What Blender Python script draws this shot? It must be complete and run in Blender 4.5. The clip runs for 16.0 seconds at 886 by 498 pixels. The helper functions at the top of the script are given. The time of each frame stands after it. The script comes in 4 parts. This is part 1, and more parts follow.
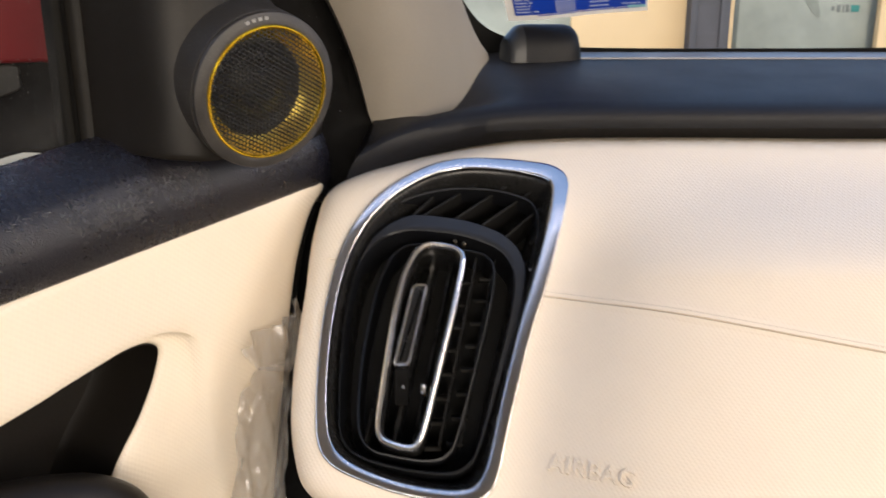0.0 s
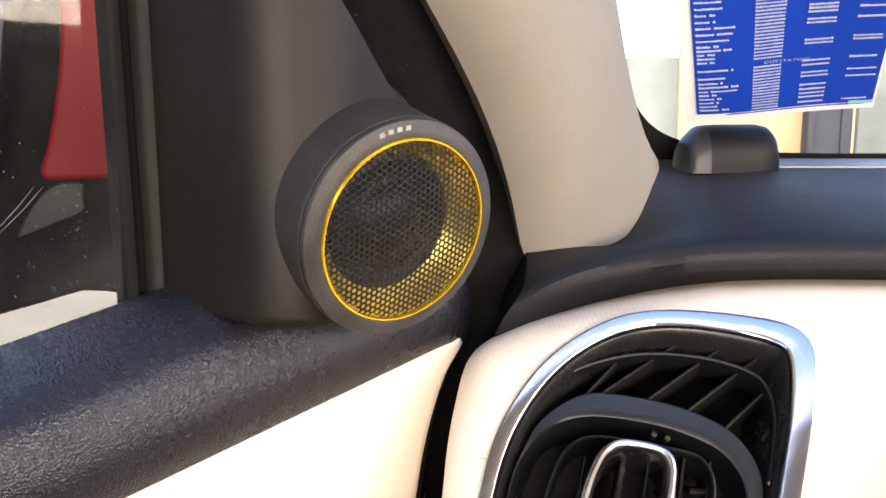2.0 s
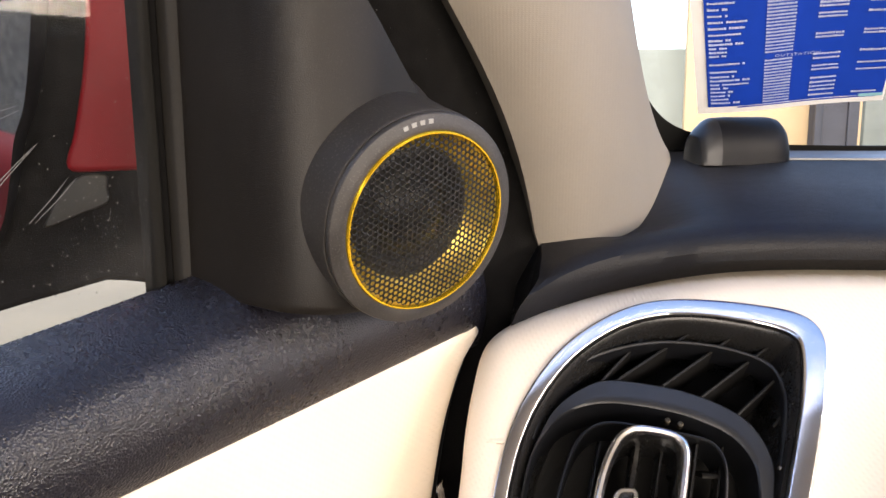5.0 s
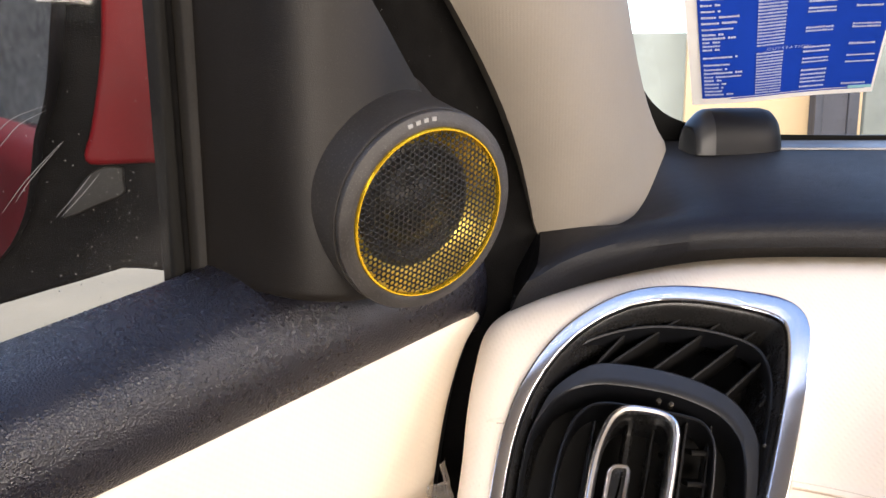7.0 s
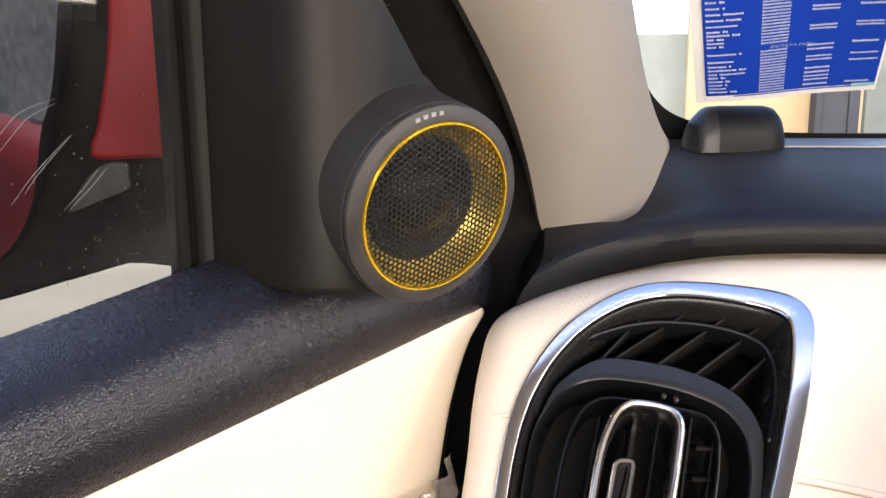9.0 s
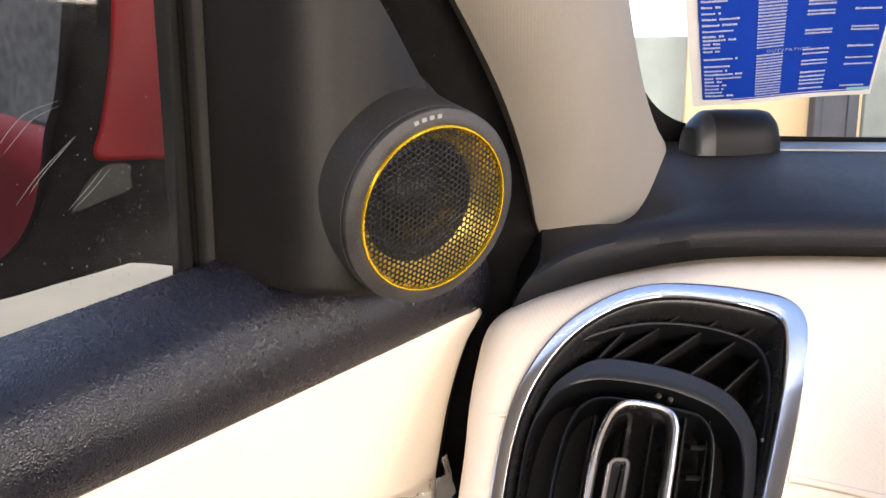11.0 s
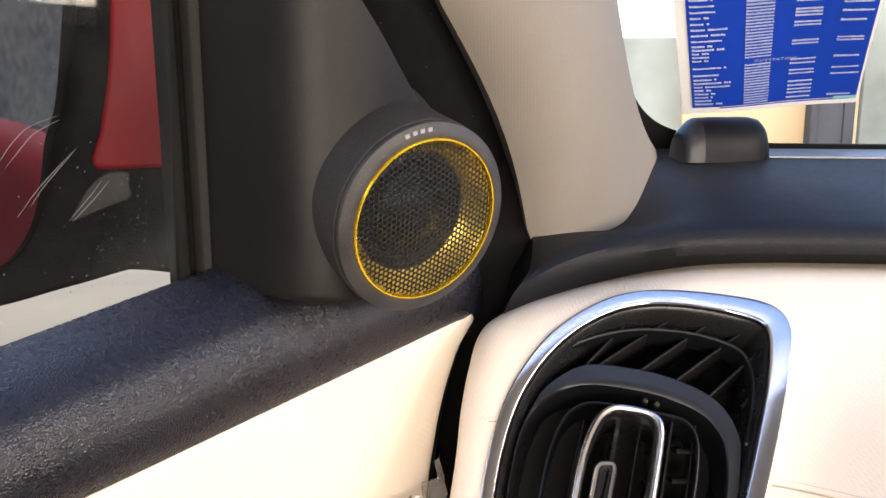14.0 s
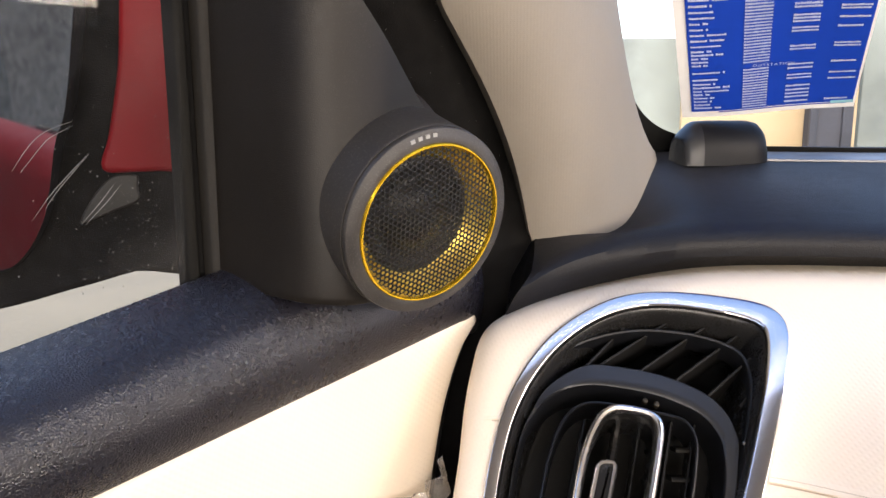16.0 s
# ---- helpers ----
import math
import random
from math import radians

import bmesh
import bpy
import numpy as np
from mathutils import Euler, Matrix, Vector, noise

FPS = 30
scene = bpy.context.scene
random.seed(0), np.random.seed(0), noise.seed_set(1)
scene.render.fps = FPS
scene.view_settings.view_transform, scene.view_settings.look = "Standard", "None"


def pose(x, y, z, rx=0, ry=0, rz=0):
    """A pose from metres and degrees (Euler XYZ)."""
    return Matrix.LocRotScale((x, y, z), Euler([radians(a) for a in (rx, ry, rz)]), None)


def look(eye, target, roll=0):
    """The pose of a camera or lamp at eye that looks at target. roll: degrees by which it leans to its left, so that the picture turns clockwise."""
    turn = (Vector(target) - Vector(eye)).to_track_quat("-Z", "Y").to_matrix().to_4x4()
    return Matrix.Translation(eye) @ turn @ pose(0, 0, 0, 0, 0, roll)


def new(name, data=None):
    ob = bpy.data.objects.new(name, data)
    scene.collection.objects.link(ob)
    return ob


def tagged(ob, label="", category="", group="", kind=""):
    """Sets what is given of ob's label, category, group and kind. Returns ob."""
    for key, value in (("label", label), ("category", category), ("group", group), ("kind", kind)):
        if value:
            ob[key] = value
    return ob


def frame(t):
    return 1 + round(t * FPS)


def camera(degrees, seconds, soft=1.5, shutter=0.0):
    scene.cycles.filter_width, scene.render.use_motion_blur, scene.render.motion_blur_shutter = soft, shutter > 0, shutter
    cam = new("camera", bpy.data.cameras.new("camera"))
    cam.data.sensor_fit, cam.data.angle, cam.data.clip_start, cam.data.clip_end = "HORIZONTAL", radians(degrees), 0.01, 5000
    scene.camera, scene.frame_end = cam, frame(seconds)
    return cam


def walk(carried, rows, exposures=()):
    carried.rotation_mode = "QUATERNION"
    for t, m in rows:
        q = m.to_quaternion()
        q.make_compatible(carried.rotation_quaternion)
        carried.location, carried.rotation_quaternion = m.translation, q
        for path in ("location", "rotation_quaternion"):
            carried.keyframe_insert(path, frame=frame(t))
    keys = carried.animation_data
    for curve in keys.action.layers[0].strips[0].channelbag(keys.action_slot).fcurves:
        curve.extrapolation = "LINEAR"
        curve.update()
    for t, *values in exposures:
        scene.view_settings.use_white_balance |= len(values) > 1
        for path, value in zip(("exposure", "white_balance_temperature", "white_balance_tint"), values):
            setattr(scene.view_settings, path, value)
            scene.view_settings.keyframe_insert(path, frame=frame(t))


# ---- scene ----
cam = camera(57.0, 16.0, shutter=0.5)
METRES, EYE, TILT, LEAN, TURN = 0.2, 1.15, -14.8, 0.0, 0.0
ROWS = [
    (0.0, 0.0, 0.0, 0.0, 0.0, 0.0, -0.0),
    (0.2, -0.0225, 0.066, 0.0164, 1.08, 0.68, -0.61),
    (0.5, -0.0505, 0.2169, 0.0733, 2.22, 1.68, -1.12),
    (0.7, -0.0868, 0.2824, 0.0927, 2.43, 2.82, -1.41),
    (1.0, -0.1304, 0.4098, 0.1496, 3.3, 3.34, -1.36),
    (1.5, -0.1815, 0.5497, 0.1857, 4.91, 4.76, -1.43),
    (2.0, -0.1944, 0.5589, 0.1887, 5.87, 5.88, -1.34),
    (2.5, -0.208, 0.5704, 0.1913, 6.02, 6.3, -1.32),
    (3.0, -0.2106, 0.5567, 0.1896, 6.15, 6.31, -1.21),
    (3.5, -0.2193, 0.5685, 0.1931, 6.28, 5.82, -1.35),
    (4.0, -0.2181, 0.5641, 0.1912, 6.14, 5.82, -1.43),
    (6.5, -0.2146, 0.4536, 0.1808, 6.26, 4.18, -1.37),
    (7.0, -0.2106, 0.4482, 0.1863, 6.29, 4.15, -1.31),
    (7.5, -0.2039, 0.4536, 0.1806, 6.28, 4.16, -1.3),
    (8.0, -0.2026, 0.4456, 0.1861, 6.25, 4.17, -1.33),
    (8.5, -0.2073, 0.446, 0.1795, 6.24, 4.2, -1.39),
    (9.0, -0.2214, 0.4433, 0.1746, 6.26, 4.2, -1.44),
    (11.5, -0.2122, 0.4184, 0.1739, 6.18, 4.32, -1.67),
    (12.0, -0.2025, 0.407, 0.1873, 6.17, 4.3, -1.67),
    (12.5, -0.1949, 0.3961, 0.1878, 6.16, 4.3, -1.66),
    (13.0, -0.2089, 0.3981, 0.1773, 6.09, 4.34, -1.73),
    (13.5, -0.206, 0.4035, 0.1731, 6.1, 4.33, -1.71),
    (14.0, -0.1986, 0.3886, 0.1878, 6.14, 4.26, -1.65),
    (14.5, -0.1965, 0.3818, 0.1847, 6.09, 4.28, -1.75),
    (15.0, -0.2036, 0.3674, 0.1819, 6.06, 4.29, -1.84),
    (15.5, -0.2014, 0.3574, 0.1848, 6.08, 4.26, -1.78),
    (16.0, -0.2045, 0.3575, 0.191, 6.08, 4.24, -1.71),
]
EXPOSURES = [(0.0, 0.52, 6700, 12), (0.5, 0.66, 6700, 12), (1.0, 0.92, 6700, 13), (1.5, 1.18, 6650, 14), (2.0, 1.4, 6600, 15), (2.5, 1.27, 6650, 15), (3.0, 1.23, 6750, 15), (4.0, 1.21, 6750, 15), (6.3, 1.12, 6500, 15), (16.0, 1.09, 6500, 15)]
walk(cam, [(t, pose(0, 0, EYE, TILT, LEAN, TURN) @ pose(METRES * x, METRES * y, METRES * z, 90 + pitch, roll, yaw)) for t, x, y, z, yaw, pitch, roll in ROWS], EXPOSURES)

# ---- world and light ----
world = bpy.data.worlds.new("sky")
scene.world = world
world.use_nodes = True
wn = world.node_tree
sky = wn.nodes.new("ShaderNodeTexSky")
sky.sky_type, sky.sun_disc = "NISHITA", False
sky.sun_elevation, sky.sun_rotation = radians(49), radians(-168)
sky.air_density, sky.dust_density, sky.ozone_density = 1.2, 1.1, 3.0
wn.links.new(sky.outputs[0], wn.nodes["Background"].inputs[0])
wn.nodes["Background"].inputs[1].default_value = 0.26

sun = new("sun", bpy.data.lights.new("sun", "SUN"))
sun.data.energy, sun.data.angle, sun.data.color = 2.2, radians(6), (1.0, 0.95, 0.86)
sun.matrix_world = look((-0.52, -2.45, 2.9), (0, 0, 0))


def area(name, eye, target, sx, sy, watts, colour):
    lamp = new(name, bpy.data.lights.new(name, "AREA"))
    lamp.data.shape, lamp.data.size, lamp.data.size_y = "RECTANGLE", sx, sy
    lamp.data.energy, lamp.data.color = watts, colour
    lamp.matrix_world = look(eye, target)
    return lamp


# added fill lamps for daylight through the cabin's rear opening, far side window and windscreen
area("rear_fill_light", (0.3, -1.15, 1.3), (-0.02, 0.38, 1.05), 1.2, 0.45, 15.5, (1.0, 0.87, 0.725))
area("side_fill_light", (1.03, -0.33, 1.31), (0.0, -0.28, 1.16), 0.7, 0.24, 5.8, (1.0, 0.86, 0.7))
area("windscreen_fill_light", (0.86, 0.36, 1.37), (0.82, 0.26, 1.07), 0.4, 0.2, 2.2, (0.84, 0.82, 1.0))


# ---- materials ----
def material(name, colour, rough=0.5, metal=0.0, vary=0.0, vary_scale=40.0, bump=0.0, bump_scale=900.0, bump_kind="noise", coat=0.0, spec=0.5, rough_vary=0.0, fine=0.0, speckle=0.0, speckle_scale=1500.0, blotch=0.4):
    m = bpy.data.materials.new(name)
    m.use_nodes = True
    nt = m.node_tree
    b = nt.nodes["Principled BSDF"]
    b.inputs["Base Color"].default_value = (*colour, 1)
    b.inputs["Roughness"].default_value = rough
    b.inputs["Metallic"].default_value = metal
    b.inputs["Coat Weight"].default_value = coat
    b.inputs["Specular IOR Level"].default_value = spec
    co = nt.nodes.new("ShaderNodeTexCoord")
    if vary or rough_vary:
        n = nt.nodes.new("ShaderNodeTexNoise")
        n.inputs["Scale"].default_value, n.inputs["Detail"].default_value = vary_scale, 6
        nt.links.new(co.outputs["Object"], n.inputs["Vector"])
        n2 = nt.nodes.new("ShaderNodeTexNoise")
        n2.inputs["Scale"].default_value, n2.inputs["Detail"].default_value = vary_scale * 23, 3
        nt.links.new(co.outputs["Object"], n2.inputs["Vector"])
        mix = nt.nodes.new("ShaderNodeMix")
        mix.inputs[0].default_value = blotch
        nt.links.new(n.outputs["Fac"], mix.inputs[2])
        nt.links.new(n2.outputs["Fac"], mix.inputs[3])
        ramp = nt.nodes.new("ShaderNodeValToRGB")
        ramp.color_ramp.elements[0].position, ramp.color_ramp.elements[1].position = 0.3, 0.7
        ramp.color_ramp.elements[0].color = (*[c * (1 - vary) for c in colour], 1)
        ramp.color_ramp.elements[1].color = (*[min(1, c * (1 + vary)) for c in colour], 1)
        nt.links.new(mix.outputs[0], ramp.inputs[0])
        nt.links.new(ramp.outputs[0], b.inputs["Base Color"])
        if rough_vary:
            mr = nt.nodes.new("ShaderNodeMapRange")
            mr.inputs["From Min"].default_value, mr.inputs["From Max"].default_value = 0.3, 0.7
            mr.inputs["To Min"].default_value, mr.inputs["To Max"].default_value = max(0, rough - rough_vary), min(1, rough + rough_vary)
            nt.links.new(mix.outputs[0], mr.inputs["Value"])
            nt.links.new(mr.outputs[0], b.inputs["Roughness"])
    if speckle:
        vo = nt.nodes.new("ShaderNodeTexVoronoi")
        vo.inputs["Scale"].default_value = speckle_scale
        nt.links.new(co.outputs["Object"], vo.inputs["Vector"])
        sr = nt.nodes.new("ShaderNodeMapRange")
        sr.inputs["From Min"].default_value, sr.inputs["From Max"].default_value = 0.12, 0.3
        sr.inputs["To Min"].default_value, sr.inputs["To Max"].default_value = speckle, 0.0
        nt.links.new(vo.outputs["Distance"], sr.inputs["Value"])
        pale = nt.nodes.new("ShaderNodeMix")
        pale.data_type = "RGBA"
        pale.inputs[7].default_value = (*[min(1, c * 5 + 0.02) for c in colour], 1)
        nt.links.new(sr.outputs[0], pale.inputs[0])
        nt.links.new(ramp.outputs[0], pale.inputs[6])
        nt.links.new(pale.outputs[2], b.inputs["Base Color"])
    if bump:
        bn = nt.nodes.new("ShaderNodeBump")
        bn.inputs["Strength"].default_value, bn.inputs["Distance"].default_value = 1.0, bump
        if bump_kind == "noise":
            t = nt.nodes.new("ShaderNodeTexNoise")
            t.inputs["Scale"].default_value, t.inputs["Detail"].default_value = bump_scale, 3
            out = t.outputs["Fac"]
        elif bump_kind == "leather":
            t = nt.nodes.new("ShaderNodeTexVoronoi")
            t.feature = "F1"
            t.inputs["Scale"].default_value = bump_scale
            out = t.outputs["Distance"]
        elif bump_kind == "weave":
            w2 = nt.nodes.new("ShaderNodeTexWave")
            w2.bands_direction = "X"
            w2.inputs["Scale"].default_value = bump_scale * 0.55
            t = nt.nodes.new("ShaderNodeTexWave")
            t.bands_direction = "Z"
            t.inputs["Scale"].default_value, t.inputs["Distortion"].default_value = bump_scale, 0.8
            mult = nt.nodes.new("ShaderNodeMath")
            mult.operation = "MULTIPLY"
            nt.links.new(co.outputs["Object"], w2.inputs["Vector"])
            nt.links.new(w2.outputs["Fac"], mult.inputs[0])
            nt.links.new(t.outputs["Fac"], mult.inputs[1])
            out = mult.outputs[0]
        elif bump_kind == "lattice":
            mp = nt.nodes.new("ShaderNodeMapping")
            mp.inputs["Rotation"].default_value = (0.0, radians(38), 0.0)
            w2 = nt.nodes.new("ShaderNodeTexWave")
            w2.bands_direction = "Z"
            w2.inputs["Scale"].default_value = bump_scale
            t = nt.nodes.new("ShaderNodeTexWave")
            t.bands_direction = "X"
            t.inputs["Scale"].default_value = bump_scale
            mult = nt.nodes.new("ShaderNodeMath")
            mult.operation = "MULTIPLY"
            nt.links.new(co.outputs["Object"], mp.inputs["Vector"])
            nt.links.new(mp.outputs[0], w2.inputs["Vector"])
            nt.links.new(w2.outputs["Fac"], mult.inputs[0])
            nt.links.new(t.outputs["Fac"], mult.inputs[1])
            out = mult.outputs[0]
        else:
            t = nt.nodes.new("ShaderNodeTexWave")
            t.bands_direction = bump_kind
            t.inputs["Scale"].default_value, t.inputs["Distortion"].default_value = bump_scale, 0.3
            out = t.outputs["Fac"]
        nt.links.new(mp.outputs[0] if bump_kind == "lattice" else co.outputs["Object"], t.inputs["Vector"])
        nt.links.new(out, bn.inputs["Height"])
        last = bn
        if fine:
            f = nt.nodes.new("ShaderNodeTexNoise")
            f.inputs["Scale"].default_value, f.inputs["Detail"].default_value = bump_scale * 2.7, 4
            nt.links.new(co.outputs["Object"], f.inputs["Vector"])
            b2 = nt.nodes.new("ShaderNodeBump")
            b2.inputs["Strength"].default_value, b2.inputs["Distance"].default_value = 1.0, fine
            nt.links.new(f.outputs["Fac"], b2.inputs["Height"])
            nt.links.new(bn.outputs[0], b2.inputs["Normal"])
            last = b2
        nt.links.new(last.outputs[0], b.inputs["Normal"])
    return m


def glass(name, tint=(1, 1, 1), gloss=1.0, dusty=0.0):
    m = bpy.data.materials.new(name)
    m.use_nodes = True
    nt = m.node_tree
    nt.nodes.remove(nt.nodes["Principled BSDF"])
    tr, gl, mix, lw, fr, pw = (nt.nodes.new("ShaderNode" + k) for k in ("BsdfTransparent", "BsdfGlossy", "MixShader", "LayerWeight", "MapRange", "Math"))
    tr.inputs[0].default_value, gl.inputs[0].default_value = (*tint, 1), (gloss, gloss, gloss, 1)
    gl.inputs["Roughness"].default_value, lw.inputs[0].default_value = 0.0, 0.5
    pw.operation, pw.inputs[1].default_value = "POWER", 4.0
    fr.inputs["To Min"].default_value, fr.inputs["To Max"].default_value = 0.02, 0.7
    nt.links.new(lw.outputs["Facing"], pw.inputs[0])
    nt.links.new(pw.outputs[0], fr.inputs["Value"])
    for i, s in enumerate((fr, tr, gl)):
        nt.links.new(s.outputs[0], mix.inputs[i])
    out = mix
    if dusty:
        # blotches of dried dust over the pane
        co, n, mr, df, out = (nt.nodes.new("ShaderNode" + k) for k in ("TexCoord", "TexNoise", "MapRange", "BsdfDiffuse", "MixShader"))
        n.inputs["Scale"].default_value, n.inputs["Detail"].default_value = 26, 8
        mr.inputs["From Min"].default_value, mr.inputs["From Max"].default_value = 0.42, 0.72
        mr.inputs["To Min"].default_value, mr.inputs["To Max"].default_value = 0.15 * dusty, dusty
        df.inputs[0].default_value = (0.42, 0.41, 0.4, 1)
        nt.links.new(co.outputs["Object"], n.inputs["Vector"])
        nt.links.new(n.outputs["Fac"], mr.inputs["Value"])
        # more of it along the lower edge
        low, band, more = (nt.nodes.new("ShaderNode" + k) for k in ("VectorMath", "MapRange", "Math"))
        low.operation, low.inputs[1].default_value = "DOT_PRODUCT", (0.0, -0.176, 1.0)
        band.interpolation_type = "SMOOTHSTEP"
        band.inputs["From Min"].default_value, band.inputs["From Max"].default_value = 1.076, 1.032
        band.inputs["To Min"].default_value, band.inputs["To Max"].default_value = 1.0, 3.2
        more.operation = "MULTIPLY"
        nt.links.new(co.outputs["Object"], low.inputs[0])
        nt.links.new(low.outputs["Value"], band.inputs["Value"])
        nt.links.new(mr.outputs[0], more.inputs[0])
        nt.links.new(band.outputs[0], more.inputs[1])
        for i, q in enumerate((more, mix, df)):
            nt.links.new(q.outputs[0], out.inputs[i])
    nt.links.new(out.outputs[0], nt.nodes["Material Output"].inputs[0])
    return m


beige = material("cream_dash_plastic", (0.74, 0.64, 0.51), 0.42, vary=0.03, vary_scale=25, bump=0.00009, bump_scale=190, bump_kind="lattice", rough_vary=0.06, fine=0.00002)
seam_brown = material("shut_line_shade", (0.42, 0.34, 0.25), 0.8, vary=0.15, vary_scale=80)
door_beige = material("cream_door_plastic", (0.76, 0.66, 0.52), 0.46, vary=0.03, vary_scale=20, bump=0.0001, bump_scale=180, bump_kind="lattice", rough_vary=0.06, fine=0.00002)
pillar_grey = material("warm_grey_pillar_cloth", (0.207, 0.183, 0.15), 0.7, vary=0.05, vary_scale=30, bump=0.000025, bump_scale=420, bump_kind="weave", fine=0.00003)
pad_black = material("soft_dash_pad", (0.005, 0.0051, 0.0066), 0.54, spec=0.3, vary=0.12, vary_scale=18, bump=0.00012, bump_scale=1300, bump_kind="leather", rough_vary=0.08)
leather = material("grained_belt_vinyl", (0.009, 0.0087, 0.0128), 0.28, spec=0.55, vary=0.12, vary_scale=25, bump=0.00025, bump_scale=1350, bump_kind="leather", rough_vary=0.08, fine=0.00006)
sail_black = material("grained_black_plastic", (0.0078, 0.0063, 0.0049), 0.42, spec=0.23, vary=0.15, vary_scale=20, bump=0.0001, bump_scale=2600, rough_vary=0.1, speckle=0.13, speckle_scale=800)
pod_black = material("satin_pod_plastic", (0.03, 0.0268, 0.0235), 0.52, spec=0.2, vary=0.2, vary_scale=60, bump=0.00008, bump_scale=2500, rough_vary=0.08, speckle=0.3, speckle_scale=900)
rim_black = material("speckled_rim_plastic", (0.031, 0.028, 0.0255), 0.48, vary=0.6, vary_scale=95, bump=0.0001, bump_scale=3000, rough_vary=0.16, speckle=0.4, speckle_scale=1400)
rubber = material("black_rubber", (0.008, 0.008, 0.0078), 0.75, spec=0.25, vary=0.2, vary_scale=60, bump=0.0001, bump_scale=800)
grey_rubber = material("dusty_window_rubber", (0.0165, 0.015, 0.013), 0.7, spec=0.2, vary=0.25, vary_scale=40, bump=0.0001, bump_scale=900)
run_rubber = material("dull_run_rubber", (0.009, 0.0085, 0.0075), 0.8, spec=0.1, vary=0.3, vary_scale=40, bump=0.0001, bump_scale=900)
vent_black = material("satin_vent_plastic", (0.013, 0.0126, 0.0122), 0.27, spec=0.3, vary=0.15, vary_scale=50, bump=0.00003, bump_scale=2000, rough_vary=0.08)
fin_black = material("matt_fin_plastic", (0.0115, 0.0111, 0.0106), 0.5, spec=0.15, vary=0.2, vary_scale=90)
vent_grey = material("satin_shroud_plastic", (0.0058, 0.0062, 0.0075), 0.42, vary=0.1, vary_scale=50, bump=0.00004, bump_scale=2200, rough_vary=0.06)
vane_brown = material("dusty_vane_plastic", (0.014, 0.0127, 0.0105), 0.6, spec=0.12, vary=0.6, vary_scale=120, bump=0.00003, bump_scale=1500)
dull_pin = material("dull_pin_metal", (0.07, 0.06, 0.045), 0.4, 0.8, vary=0.2, vary_scale=300)
felt_black = material("black_felt", (0.0075, 0.0072, 0.007), 0.95, spec=0.05, vary=0.4, vary_scale=120, bump=0.0002, bump_scale=1500)
deep_black = material("matt_black_recess", (0.018, 0.0174, 0.0165), 0.9, spec=0.2, vary=0.2, vary_scale=30)
chrome = material("satin_chrome", (0.62, 0.605, 0.6), 0.22, 1.0, vary=0.04, vary_scale=60, rough_vary=0.04)
handle_chrome = material("brushed_handle_chrome", (0.74, 0.72, 0.7), 0.24, 1.0, vary=0.05, vary_scale=150, rough_vary=0.05)
gold = material("polished_gold_cup", (0.95, 0.71, 0.15), 0.36, 0.88, vary=0.05, vary_scale=200, rough_vary=0.05)
gold_ring = material("yellow_gold_ring", (0.85, 0.53, 0.02), 0.22, 0.85, vary=0.05, vary_scale=150)
grille_black = material("black_wire_mesh", (0.006, 0.006, 0.0064), 0.2, 0.0, spec=0.26, vary=0.2, vary_scale=300)
cone_black = material("black_speaker_cone", (0.015, 0.015, 0.0155), 0.42, spec=0.4, vary=0.2, vary_scale=200)
silver = material("silver_print", (0.36, 0.36, 0.35), 0.4, 0.3, vary=0.1, vary_scale=400)
red_paint = material("red_car_paint", (0.12, 0.0042, 0.0062), 0.5, spec=0.13, vary=0.08, vary_scale=30, rough_vary=0.06)
mirror_glass = material("mirror_silver", (0.78, 0.8, 0.82), 0.03, 1.0, vary=0.03, vary_scale=30, rough_vary=0.02)
pane_glass = glass("clear_pane_glass")
dusty_glass = glass("dusty_door_glass", dusty=0.03)
paper_white = material("white_paper", (0.93, 0.93, 0.93), 0.6, vary=0.03, vary_scale=60)
ink_blue = material("blue_ink", (0.006, 0.055, 0.5), 0.5, vary=0.06, vary_scale=80)
ink_white = material("pale_print", (0.5, 0.57, 0.78), 0.6, vary=0.06, vary_scale=300)
concrete = material("pale_concrete", (0.215, 0.168, 0.098), 0.85, vary=0.15, vary_scale=1.5, bump=0.003, bump_scale=30)
plaster = material("stained_grey_green_plaster", (0.27, 0.28, 0.228), 0.85, vary=0.42, vary_scale=2.6, bump=0.0008, bump_scale=40, blotch=0.06)
plywood = material("tan_board", (0.53, 0.37, 0.19), 0.7, vary=0.1, vary_scale=5, bump=0.0006, bump_scale=60)
steel_dark = material("dark_steel", (0.05, 0.046, 0.047), 0.55, vary=0.3, vary_scale=9, bump=0.0005, bump_scale=60)
cloth_grey = material("grey_headliner_cloth", (0.4, 0.37, 0.32), 0.9, vary=0.06, vary_scale=20, bump=0.0003, bump_scale=600)
carpet = material("dark_car_carpet", (0.06, 0.055, 0.05), 0.95, vary=0.2, vary_scale=30, bump=0.001, bump_scale=400)
sign_teal = material("teal_print", (0.03, 0.17, 0.14), 0.6, vary=0.1, vary_scale=30)
steel_grey = material("grey_painted_steel", (0.075, 0.07, 0.07), 0.8, spec=0.2, vary=0.25, vary_scale=9, bump=0.0004, bump_scale=60)
stain_grey = material("grey_damp_stain", (0.18, 0.187, 0.15), 0.85, vary=0.3, vary_scale=12)
faded_ink = material("faded_dark_print", (0.13, 0.135, 0.115), 0.7, vary=0.3, vary_scale=80)
pale_teal = material("pale_teal_print", (0.3, 0.62, 0.72), 0.6, vary=0.1, vary_scale=100)
